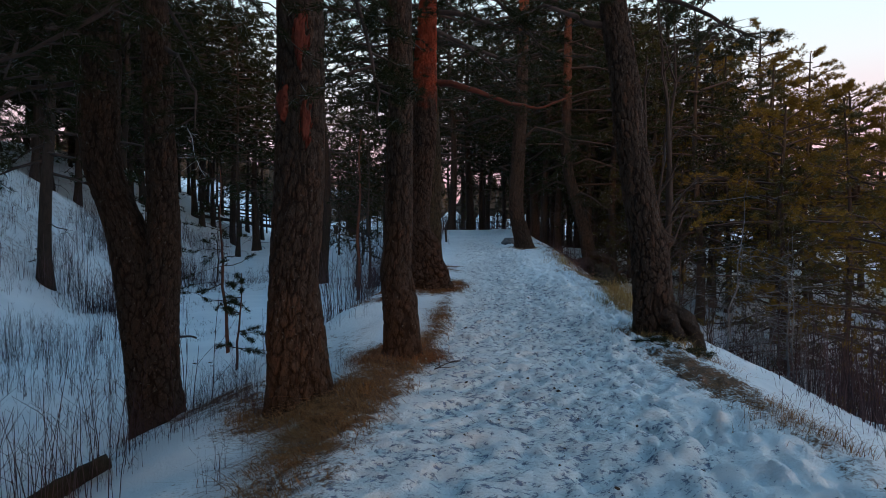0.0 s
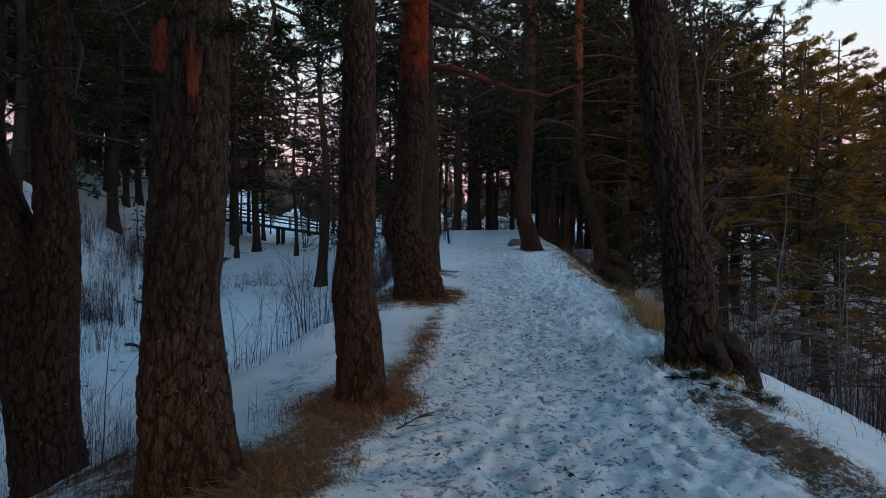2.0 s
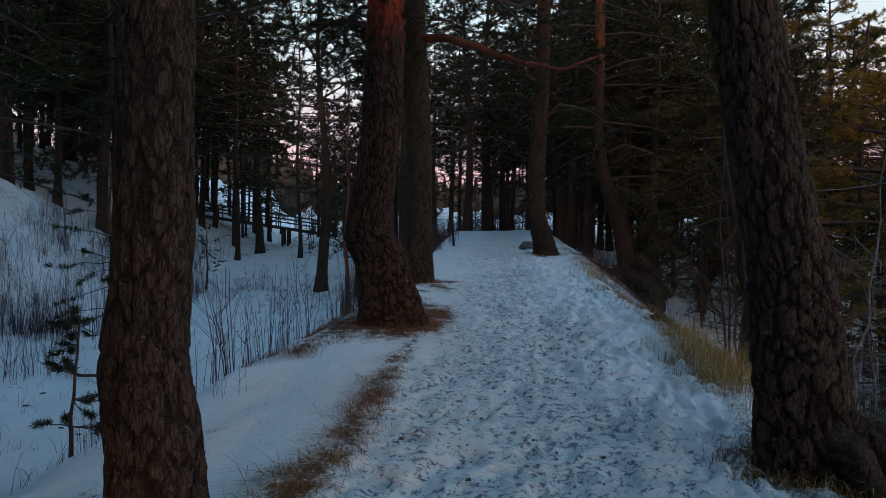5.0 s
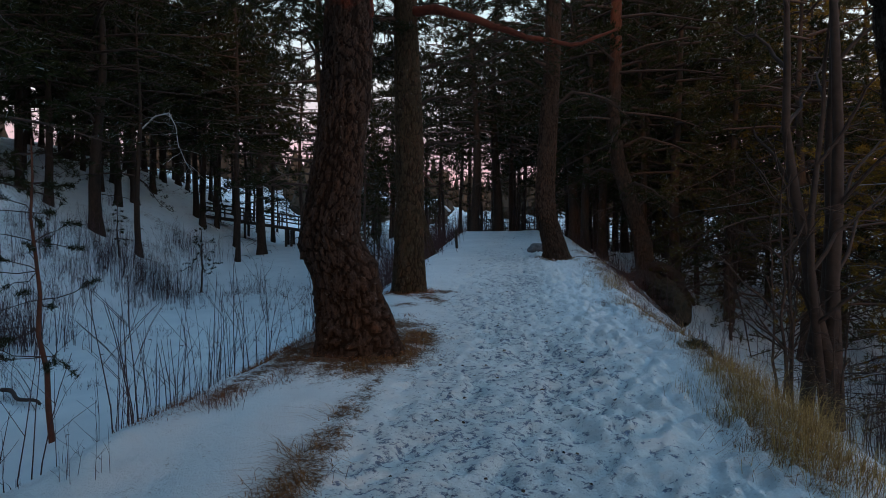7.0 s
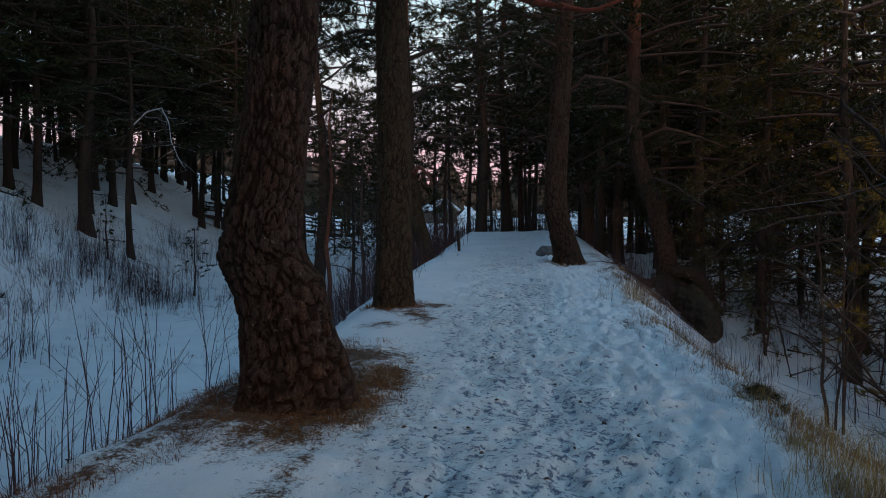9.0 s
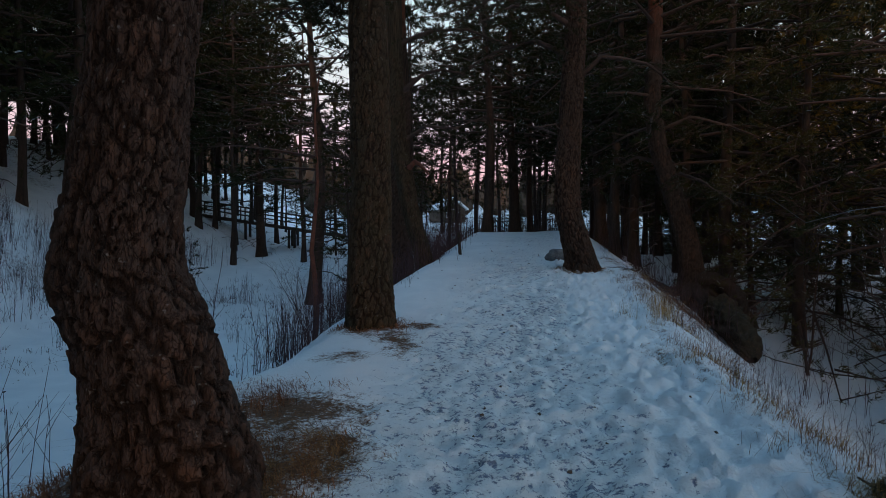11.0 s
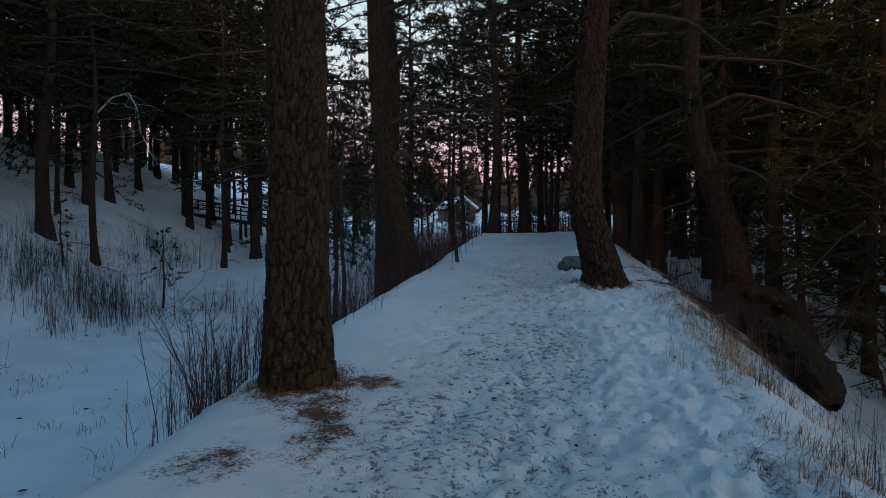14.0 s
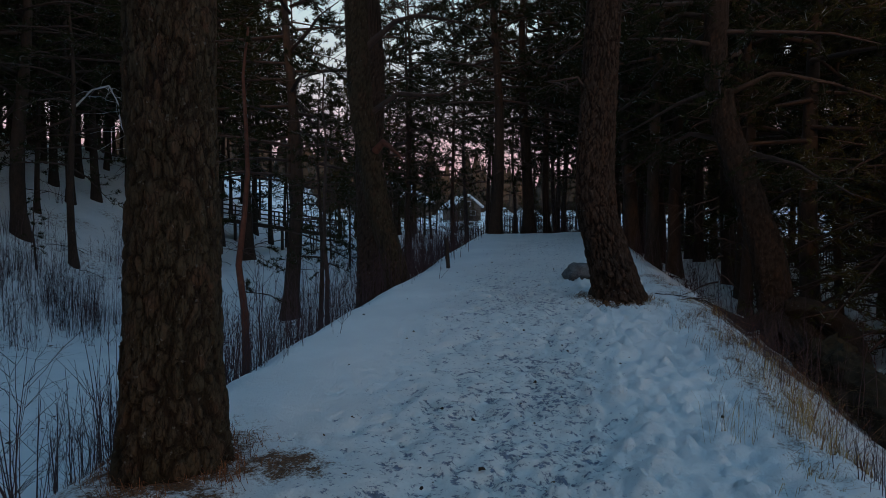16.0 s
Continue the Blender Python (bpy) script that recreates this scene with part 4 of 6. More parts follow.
def high_canopy():
    """Tall pines far behind, their crowns closing the view upwards but for one gap of open sky."""
    made = []
    for _ in range(900):
        x, y = R.uniform(-44, 26), R.uniform(54, 98)
        if -1.2 < (x - 1 + 0.30 * (y - 15)) / 5.4 < 1.2 or len(made) > 46 or x > 5 + 0.20 * y:
            continue
        if -11 < x < 6 and (y < 70 or R.random() < 0.75) or x < -20 and y < 58:
            continue
        if any(math.hypot(x - a, y - b) < 3.6 for a, b in made):
            continue
        made.append((x, y))
        forest_tree("tall_a", x, y, R.uniform(0.85, 1.15), R.uniform(0, 6.28), thick=0.9)


high_canopy()
for x, y, sc in ((-0.5, 80.0, 1.4), (-14.0, 58.0, 1.0), (-18.8, 56.0, 1.05), (-21.5, 62.0, 1.1), (-20.5, 69.0, 1.1), (-25.0, 66.0, 1.15), (-26.0, 76.0, 1.2), (15.6, 42.5, 1.0), (13.4, 38.0, 0.92), (17.2, 46.5, 1.05), (12.5, 46.0, 1.0)):
    forest_tree("tall_a", x, y, sc, R.uniform(0, 6.28), thick=0.85)
for k in range(16):
    forest_tree(R.choice(["far_a", "far_b"]), R.uniform(-38, -7), R.uniform(76, 100), R.uniform(0.5, 0.75), R.uniform(0, 6.28))
# unseen pines off to the side, added to keep the sun off the hill
for k in range(14):
    forest_tree("shade_a", R.uniform(-50, -24), R.uniform(-8, 11), R.uniform(1.0, 1.3), R.uniform(0, 6.28))
forest_tree("far_c", -25.5, 62.5, 1.6, 0.4, thick=0.8)
for k in range(26):
    forest_tree(R.choice(["spruce_b", "far_b"]), R.uniform(-54, -31), R.uniform(22, 84), R.uniform(0.9, 1.4), R.uniform(0, 6.28))
# more unseen pines behind, added to cut the afterglow on hill and hollow
for k in range(18):
    forest_tree("shade_a", R.uniform(-30, -8), R.uniform(-34, -6), R.uniform(0.95, 1.25), R.uniform(0, 6.28))
for k in range(16):
    forest_tree(R.choice(["far_b", "shade_a"]), R.uniform(-36, -24), R.uniform(18, 40), R.uniform(1.1, 1.4), R.uniform(0, 6.28))
for x, y, sc in ((-2.6, 66.0, 1.05), (8.0, 57.0, 1.0), (2.2, 70.0, 1.1)):
    forest_tree("tall_a", x, y, sc, R.uniform(0, 6.28), thick=0.8)
for k in range(34):
    forest_tree("shade_a", R.uniform(-62, -36), R.uniform(22, 92), R.uniform(1.2, 1.6), R.uniform(0, 6.28))
forest_tree("spruce_a", -9.8, 57.5, 1.4, 0.4, thick=0.42, label="tall narrow spruce by the footbridge")
forest_tree("spruce_a", -12.3, 61.0, 1.25, 2.4, thick=0.45, label="tall narrow spruce by the footbridge")
forest_tree("spruce_a", -6.9, 52.5, 1.1, 1.4, thick=0.4, label="tall narrow spruce at the thicket's end")
for k in range(16):
    forest_tree("spruce_b", R.uniform(-17, 9), R.uniform(80, 106), R.uniform(0.45, 0.8), R.uniform(0, 6.28))
for k in range(20):
    y = R.uniform(47, 70)
    forest_tree("spruce_b", R.uniform(0.19, 0.42) * y, y, R.uniform(0.7, 1.1), R.uniform(0, 6.28))
for k in range(6):
    forest_tree("spruce_b", R.uniform(-10, 16), R.uniform(58, 76), R.uniform(0.35, 0.6), R.uniform(0, 6.28))


# ---- limbs of the pines that reach into view ----
def bough(tree, line, r0, wood_mat, seed, name="limb", twigs=10, tuft=6, per=14, start=0.35, label="", size=0.6, needle=None):
    """A limb along a line in the world, with needled twigs, as parts of a tree."""
    rs = np.random.RandomState(seed)
    o = np.array(tree.location)
    line = np.asarray(line, float) - o
    t = np.linspace(0, 1, len(line))
    tt = np.linspace(0, 1, 4 * len(line))
    fine = np.stack([np.interp(tt, t, line[:, c]) for c in range(3)], -1)
    fine[2:] += np.cumsum(rs.normal(size=(len(tt) - 2, 3)) * 0.012, axis=0)
    pieces, spots, aims = [rings(fine, r0 * (1 - 0.8 * tt), 8)], [], []
    for q in range(twigs):
        f = start + (1 - start) * (q + rs.rand()) / twigs
        at = np.array([np.interp(f, tt, fine[:, c]) for c in range(3)])
        tw = limb_line(at, rs.rand() * 6.28, size * (0.5 + 0.8 * rs.rand()), -0.1 + 0.3 * rs.normal(), 0.2, rs, 5, 0.25)
        pieces.append(rings(tw, np.linspace(0.012, 0.004, 5), 4))
        for g in range(tuft):
            e = 0.3 + 0.7 * (g + rs.rand()) / max(tuft, 1)
            spots.append(np.array([np.interp(e, np.linspace(0, 1, 5), tw[:, c]) for c in range(3)]))
            aims.append((tw[4] - tw[0]) * 1.2 + np.array([0, 0, 0.2]))
    v, f = joined(pieces)
    ob = link_mesh(name, v, f, wood_mat, tree, label)
    if tuft and twigs:
        nv, nf = needles(np.array(spots), np.array(aims), 0.09, 0.006, per * 3, rs, 0.7)
        tagged(link_mesh("needles", nv, nf, needle or M_NEEDLE, ob, smooth=False), kind="stuff")
    return ob


PINES = [o for o in scene.objects if o.get("group") == "pines beside the path"]


def pine_at(x, y):
    return min(PINES, key=lambda o: math.hypot(o.location.x - x, o.location.y - y))


MOSSY, FIRST, TALL, LEANER, BENT = pine_at(-0.4, 21.1), pine_at(-1.5, 6.34), pine_at(3.68, 27.8), pine_at(3.4, 9.75), pine_at(-0.4, 15.3)
CURVED, DOUBLE, ROOTED, EDGE = pine_at(-0.7, 31.2), pine_at(-3.86, 8.8), pine_at(7.35, 30.5), pine_at(-0.56, 7.9)
bough(MOSSY, [(-0.46, 21.1, 7.15), (0.2, 20.7, 7.05), (0.9, 20.4, 6.78), (1.6, 20.5, 6.6), (2.3, 20.5, 6.32), (3.3, 20.7, 6.2), (4.2, 21.0, 6.6)], 0.13, M_LIMB, 3, twigs=12, tuft=4, start=0.5, label="thick bare orange limb over the path", size=0.9)
bough(MOSSY, [(-0.46, 21.1, 8.6), (0.8, 20.6, 8.3), (2.2, 20.9, 7.9), (3.4, 21.2, 8.6)], 0.11, M_TWIG, 4, twigs=14, tuft=6, size=1.0)
bough(BENT, [(-0.4, 15.3, 7.4), (0.6, 15.2, 7.2), (1.8, 15.2, 6.8), (2.8, 15.4, 6.9)], 0.08, M_TWIG, 5, twigs=14, tuft=6, size=0.9)
bough(BENT, [(-0.5, 15.3, 6.2), (-1.5, 15.1, 6.0), (-2.7, 15.0, 5.6), (-3.7, 15.2, 5.4)], 0.07, M_TWIG, 6, twigs=14, tuft=7, size=0.9)
bough(FIRST, [(-1.4, 6.06, 4.6), (-1.9, 5.9, 4.4), (-2.7, 5.7, 3.9), (-3.5, 5.6, 3.35), (-4.2, 5.5, 3.0)], 0.05, M_TWIG, 7, twigs=22, tuft=8, start=0.3, size=0.8)
bough(FIRST, [(-1.4, 6.06, 4.9), (-1.1, 5.7, 4.5), (-0.75, 5.4, 3.7), (-0.6, 5.2, 3.0), (-0.5, 5.1, 2.55)], 0.035, M_TWIG, 8, twigs=16, tuft=8, start=0.45, size=0.5)
bough(DOUBLE, [(-5.0, 8.8, 4.6), (-5.6, 8.2, 4.3), (-6.1, 7.5, 3.8), (-6.4, 7.0, 3.3)], 0.05, M_TWIG, 9, twigs=20, tuft=8, start=0.2, size=0.9)
bough(DOUBLE, [(-4.06, 8.75, 4.4), (-3.6, 8.2, 4.1), (-3.2, 7.8, 3.5), (-3.1, 7.5, 2.9)], 0.04, M_TWIG, 10, twigs=14, tuft=7, start=0.3, size=0.6)
bough(DOUBLE, [(-5.0, 8.8, 5.2), (-5.4, 7.9, 5.0), (-5.6, 7.0, 4.4), (-5.5, 6.2, 3.7)], 0.05, M_TWIG, 41, twigs=34, tuft=9, start=0.15, size=1.0)
bough(DOUBLE, [(-4.9, 8.8, 4.4), (-5.0, 7.8, 4.3), (-4.7, 6.8, 3.9), (-4.3, 6.0, 3.2)], 0.05, M_TWIG, 42, twigs=34, tuft=9, start=0.15, size=0.9)
bough(DOUBLE, [(-4.96, 8.8, 3.9), (-5.8, 8.5, 3.7), (-6.6, 8.2, 3.2), (-7.2, 8.0, 2.6)], 0.05, M_TWIG, 43, twigs=34, tuft=9, start=0.2, size=1.0)
bough(FIRST, [(-1.5, 6.3, 5.2), (-2.2, 6.0, 5.0), (-3.0, 6.2, 4.5), (-3.8, 6.2, 3.9)], 0.05, M_TWIG, 44, twigs=30, tuft=9, start=0.3, size=0.9)
bough(EDGE, [(-0.5, 8.1, 5.6), (0.2, 8.6, 5.5), (1.0, 9.4, 5.2), (1.7, 10.2, 4.9)], 0.05, M_TWIG, 45, twigs=24, tuft=9, start=0.35, size=0.8)
bough(BENT, [(-0.4, 15.3, 7.0), (0.5, 16.2, 6.9), (1.4, 17.0, 6.5), (2.2, 17.6, 6.0)], 0.07, M_TWIG, 46, twigs=26, tuft=9, start=0.3, size=1.0)
bough(TALL, [(3.36, 27.8, 7.0), (2.6, 27.9, 7.4), (1.7, 28.1, 7.3), (0.8, 28.3, 6.9)], 0.08, M_TWIG, 47, twigs=26, tuft=9, start=0.25, size=1.1)
bough(MOSSY, [(-0.46, 21.1, 7.0), (-1.2, 20.9, 6.9), (-2.0, 20.8, 6.5), (-2.8, 20.9, 6.0)], 0.07, M_TWIG, 48, twigs=34, tuft=9, start=0.1, size=1.0)
bough(MOSSY, [(-0.46, 21.1, 8.0), (-1.1, 21.4, 8.0), (-1.9, 21.7, 7.7), (-2.7, 22.0, 7.3)], 0.07, M_TWIG, 49, twigs=34, tuft=9, start=0.1, size=1.1)
bough(TALL, [(3.45, 27.8, 8.6), (2.5, 27.9, 8.9), (1.4, 28.1, 8.8), (0.3, 28.3, 8.2)], 0.08, M_TWIG, 50, twigs=40, tuft=9, start=0.1, size=1.4)
bough(TALL, [(3.40, 27.8, 7.8), (2.7, 27.2, 8.0), (1.9, 26.6, 7.9), (1.1, 26.2, 7.4)], 0.08, M_TWIG, 51, twigs=36, tuft=9, start=0.1, size=1.2)
bough(CURVED, [(-1.7, 31.2, 8.6), (-0.7, 31.3, 9.0), (0.5, 31.4, 9.0), (1.7, 31.3, 8.5)], 0.09, M_TWIG, 52, twigs=40, tuft=9, start=0.1, size=1.4)
for k, (z, reach, turn) in enumerate(((6.1, 2.2, 2.7), (6.6, 2.0, 3.5), (7.0, 2.4, 3.1), (6.3, 1.8, 2.2), (7.4, 2.2, 3.7))):
    c, d = math.cos(turn), math.sin(turn)
    bough(MOSSY, [(-0.45, 21.1, z), (-0.45 + 0.35 * reach * c, 21.1 + 0.35 * reach * d, z + 0.15), (-0.45 + 0.7 * reach * c, 21.1 + 0.7 * reach * d, z + 0.1), (-0.45 + reach * c, 21.1 + reach * d, z - 0.15)], 0.05, M_TWIG, 90 + k, twigs=26, tuft=8, start=0.15, size=0.8)
for k, (z, reach, turn) in enumerate(((5.4, 2.3, 2.8), (5.9, 2.6, 3.4), (6.4, 2.4, 3.0), (5.7, 1.9, 2.3), (6.8, 2.4, 3.8))):
    c, d = math.cos(turn), math.sin(turn)
    bough(BENT, [(-0.5, 15.3, z), (-0.5 + 0.35 * reach * c, 15.3 + 0.35 * reach * d, z + 0.2), (-0.5 + 0.7 * reach * c, 15.3 + 0.7 * reach * d, z + 0.1), (-0.5 + reach * c, 15.3 + reach * d, z - 0.2)], 0.05, M_TWIG, 100 + k, twigs=26, tuft=8, start=0.15, size=0.9)
bough(EDGE, [(-0.56, 7.9, 5.4), (-0.9, 7.6, 5.1), (-1.5, 7.5, 4.6), (-2.0, 7.4, 4.3)], 0.04, M_TWIG, 11, twigs=12, tuft=7, size=0.6)
bough(LEANER, [(2.76, 9.75, 4.97), (2.19, 9.75, 5.13), (1.53, 9.34, 5.21), (0.88, 9.59, 4.97)], 0.06, M_TWIG, 12, twigs=14, tuft=7, size=0.8)
bough(LEANER, [(2.68, 9.75, 5.54), (3.33, 9.50, 5.38), (3.90, 8.93, 4.89), (4.56, 8.85, 4.56)], 0.06, M_TWIG, 13, twigs=16, tuft=7, size=0.8)
bough(TALL, [(3.34, 27.8, 4.8), (3.0, 27.6, 5.2), (2.5, 27.5, 5.1), (2.9, 27.2, 4.9)], 0.028, M_TWIG, 14, twigs=6, tuft=0, size=0.5)
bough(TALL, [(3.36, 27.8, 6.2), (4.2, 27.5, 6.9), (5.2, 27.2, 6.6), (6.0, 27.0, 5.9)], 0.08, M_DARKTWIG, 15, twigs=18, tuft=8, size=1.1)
bough(CURVED, [(-1.5, 31.2, 5.5), (-0.8, 31.0, 5.9), (0.2, 30.9, 5.8), (1.2, 31.0, 6.2)], 0.07, M_TWIG, 16, twigs=14, tuft=6, size=0.9)
bough(CURVED, [(-1.68, 31.2, 7.0), (-0.9, 31.0, 7.5), (-0.2, 30.8, 7.6), (0.8, 31.0, 7.4)], 0.09, M_TWIG, 17, twigs=14, tuft=6, size=0.9)
bough(CURVED, [(-1.36, 31.0, 4.55), (-1.15, 30.85, 4.75), (-0.95, 30.8, 4.55), (-0.78, 30.8, 4.35)], 0.10, M_REDSTEM, 18, name="broken_stub", twigs=3, tuft=0, size=0.25, label="torn orange stub of a broken limb")
# rooted pine's limbs use the darker twig colour to stand in for shade
for k, (z, h) in enumerate(((3.6, 2.2), (4.6, -0.6), (5.4, 1.0), (6.2, 2.9), (2.9, -1.2))):
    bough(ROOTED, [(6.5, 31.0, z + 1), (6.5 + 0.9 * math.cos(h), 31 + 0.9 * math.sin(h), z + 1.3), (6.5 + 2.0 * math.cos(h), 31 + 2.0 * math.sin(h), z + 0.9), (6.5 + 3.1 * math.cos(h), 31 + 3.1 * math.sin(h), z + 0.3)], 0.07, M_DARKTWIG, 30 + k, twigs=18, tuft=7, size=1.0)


def bark_scar(tree, z, angle, wide, tall, r):
    """A patch where the grey plates have fallen off a pine and the red inner bark shows."""
    o = tree.location
    us, vs = np.meshgrid(np.linspace(-1, 1, 31), np.linspace(-1, 1, 45))
    edge = np.hypot(us, vs) + 1.5 * (fbm(us * 3 + z * 7, vs * 2.2 + angle * 5, 4, 0.65) - 0.5)
    rr = r + 0.016 - 0.20 * np.clip(edge - 0.55, 0, 0.4) + 0.014 * (fbm(us * 9, vs * 5, 3) - 0.5)
    a = angle + us * wide / r
    v = np.stack([rr * np.cos(a), rr * np.sin(a), z - o.z + vs * tall], -1).reshape(-1, 3)
    i = np.arange(31 * 45).reshape(45, 31)
    f = np.stack([i[:-1, :-1], i[:-1, 1:], i[1:, 1:], i[1:, :-1]], -1).reshape(-1, 4)
    link_mesh("bark_scar", v, f, M_SCAR, tree, "bare red inner bark")


M_SCAR = plain("red_inner_bark", (0.07, 0.016, 0.010), (0.20, 0.042, 0.024), 14, 0.85, 0.5)
bark_scar(FIRST, 2.75, -1.05, 0.08, 0.30, 0.262)
bark_scar(FIRST, 2.95, -2.1, 0.07, 0.22, 0.262)
bark_scar(FIRST, 3.6, -1.3, 0.10, 0.35, 0.255)


# ---- saplings, shrubs and thickets ----
def stem_line(h, rs, lean=0.12, steps=7):
    t = np.linspace(0, 1, steps)
    d = rs.normal(size=2) * lean * h
    pts = np.stack([d[0] * t**1.4, d[1] * t**1.4, h * t - 0.05], -1)
    pts[1:, :2] += np.cumsum(rs.normal(size=(steps - 1, 2)) * 0.018 * h / 2, axis=0)
    return pts


def shrub(seed, stems, height, spread, side=4, thick=0.007):
    rs = np.random.RandomState(seed)
    bush = new("bare_shrub")
    for k in range(stems):
        h = height * (0.45 + 0.65 * rs.rand())
        line = stem_line(h, rs, 0.11, 5)
        line[:, :2] += rs.normal(size=2) * spread
        bits = [rings(line, thick * np.linspace(1.0, 0.35, 5) * (0.7 + 0.5 * rs.rand()), 3)]
        for q in range(rs.randint(1, side + 1)):
            at = line[rs.randint(1, 4)]
            tw = limb_line(at, rs.rand() * 6.28, h * (0.12 + 0.2 * rs.rand()), 1.3, 0.1, rs, 3, 0.2)
            bits.append(rings(tw, np.linspace(0.5, 0.25, 3) * thick, 3))
        v, f = joined(bits)
        link_mesh("stem", v, f, M_STEM, bush)
    return bush


SHRUBS = []


def plant_shrub(kind, x, y, scale, label, group):
    while len(SHRUBS) < 6:
        n = len(SHRUBS)
        b = shrub(60 + n, (12, 14, 8, 5, 16, 4)[n], (1.2, 1.6, 1.0, 2.3, 1.35, 2.0)[n], (0.26, 0.34, 0.22, 0.22, 0.36, 0.18)[n], (4, 4, 3, 2, 5, 2)[n], (0.0065, 0.007, 0.006, 0.009, 0.006, 0.009)[n])
        b.location = (0, -300 - n, -5)
        SHRUBS.append([b, False])
    b, used = SHRUBS[kind]
    ob = copy_thing(b, Matrix()) if used else b
    SHRUBS[kind][1] = True
    ob.matrix_basis = Matrix.Translation((x, y, float(land(x, y)) - 0.02)) @ Matrix.Rotation(R.uniform(0, 6.28), 4, "Z") @ Matrix.Scale(scale, 4)
    tagged(ob, label, "shrub", group)


def joined_shrubs(places, label, name="distant_shrubs"):
    """Shrubs too far off to be told apart, as one growth."""
    vs, fs, count = [], [], 0
    for kind, x, y, scale in places:
        data = [c.data for c in SHRUBS[kind][0].children]
        turn = R.uniform(0, 6.28)
        ca, sa = math.cos(turn) * scale, math.sin(turn) * scale
        for mesh in data:
            v = np.empty(len(mesh.vertices) * 3)
            mesh.vertices.foreach_get("co", v)
            v = v.reshape(-1, 3)
            vs.append(np.stack([v[:, 0] * ca - v[:, 1] * sa + x, v[:, 0] * sa + v[:, 1] * ca + y, v[:, 2] * scale + float(land(x, y)) - 0.02], -1))
            fs += [[i + count for i in p.vertices] for p in mesh.polygons]
            count += len(v)
    tagged(link_mesh(name, np.concatenate(vs), fs, M_STEM), label, "shrubs", kind="stuff")


def thickets():
    hill, low, crest = [], [], []
    for k in range(14):  # below the rooted pine
        y = R.uniform(33, 46)
        low.append((R.choice([0, 1, 4]), float(along(LIP_R, y)) + R.uniform(3.5, 11), y, R.uniform(0.9, 1.5)))
    for k in range(84):  # thicket on the bank of the hollow, up to the crest
        y = R.uniform(24.5, 50)
        x = float(along(LIP_L, y)) - 0.35 - abs(R.gauss(0, 2.2))
        plant_shrub(R.choice([0, 1, 4, 1]), x, y, R.uniform(0.75, 1.25), "dense bare reddish-brown shrub on the snowy bank", "thicket on the bank")
    for k in range(46):  # its dense near end
        y = R.uniform(22.5, 33)
        plant_shrub(R.choice([0, 1, 4, 4]), float(along(LIP_L, y)) - R.uniform(0.35, 2.6), y, R.uniform(0.6, 1.05), "dense bare reddish-brown shrub on the snowy bank", "thicket on the bank")
    for k in range(84):  # dark belt under the trees of the hill
        y = R.uniform(30, 54)
        x = float(along(HILL_X, y)) - 1.0 - abs(R.gauss(0, 3.2))
        hill.append((R.choice([0, 1, 4, 4]), x, y, R.uniform(0.8, 1.5)))
    for k in range(34):
        y = R.uniform(22, 42)
        hill.append((R.choice([1, 4, 4]), float(along(HILL_X, y)) - 2.5 - abs(R.gauss(0, 3.5)), y, R.uniform(0.8, 1.5)))
    for k in range(22):
        y = R.uniform(15, 31)
        hill.append((R.choice([0, 2, 4, 2]), float(along(HILL_X, y)) + R.uniform(-7, 2.5), y, R.uniform(0.45, 1.0)))
    for cx, cy, n in ((-13.2, 25.6, 5), (-16.0, 39.5, 11), (-17.5, 42.0, 12), (-14.8, 38.0, 6), (-18.6, 39.0, 9), (-13.6, 42.5, 6), (-20.5, 40.0, 11), (-19.5, 43.5, 9), (-10.2, 20.4, 3)):  # clumps on the lower slope
        for k in range(n):
            hill.append((R.choice([0, 1, 4]), cx + R.gauss(0, 0.95), cy + R.gauss(0, 1.1), R.uniform(0.7, 1.4)))
    for k in range(17):  # tall whips along the edge of the bank
        y = R.uniform(12.4, 17.2)
        x = float(along(LIP_L, y)) - R.uniform(0.45, 2.0)
        plant_shrub(R.choice([3, 5]), x, y, R.uniform(0.5, 0.95), "tall bare whips rising from the bank", "whips on the bank")
    for k in range(14):  # near the start of the walk
        y = R.uniform(3.2, 11)
        x = float(along(LIP_L, y)) - R.uniform(1.2, 4.8)
        plant_shrub(R.choice([2, 2, 5, 3]), x, y, R.uniform(0.4, 0.8), "thin bare twigs standing in the snow", "twigs on the bank")
    for x, y, k, sc in ((-13.0, 25.5, 4, 1.8), (-12.4, 25.9, 1, 1.6), (-13.7, 25.2, 4, 1.7), (-12.8, 24.8, 1, 1.5), (-14.3, 26.0, 4, 1.6), (-12.0, 24.9, 0, 1.5), (-3.0, 12.3, 2, 0.8), (-2.4, 10.6, 2, 0.5), (-2.0, 22.6, 3, 0.75), (-2.5, 22.2, 5, 0.8), (-2.2, 23.2, 0, 0.8), (-1.6, 11.6, 2, 0.45)):
        plant_shrub(k, x, y, sc, "bare brown shrub in the snow", "twigs on the bank")
    for k in range(56):  # slope below the path
        y = R.uniform(9, 46)
        x = float(along(LIP_R, y)) + 0.4 + abs(R.gauss(0, 3.4))
        if y < 25 and x < float(along(LIP_R, y)) + 3.8:
            continue
        plant_shrub(R.choice([0, 2, 4, 5, 1]), x, y, R.uniform(0.55, 1.15), "bare shrub on the steep snowy slope", "shrubs on the slope")
    for k in range(30):  # dry twigs along the lip
        y = R.uniform(16.5, 28)
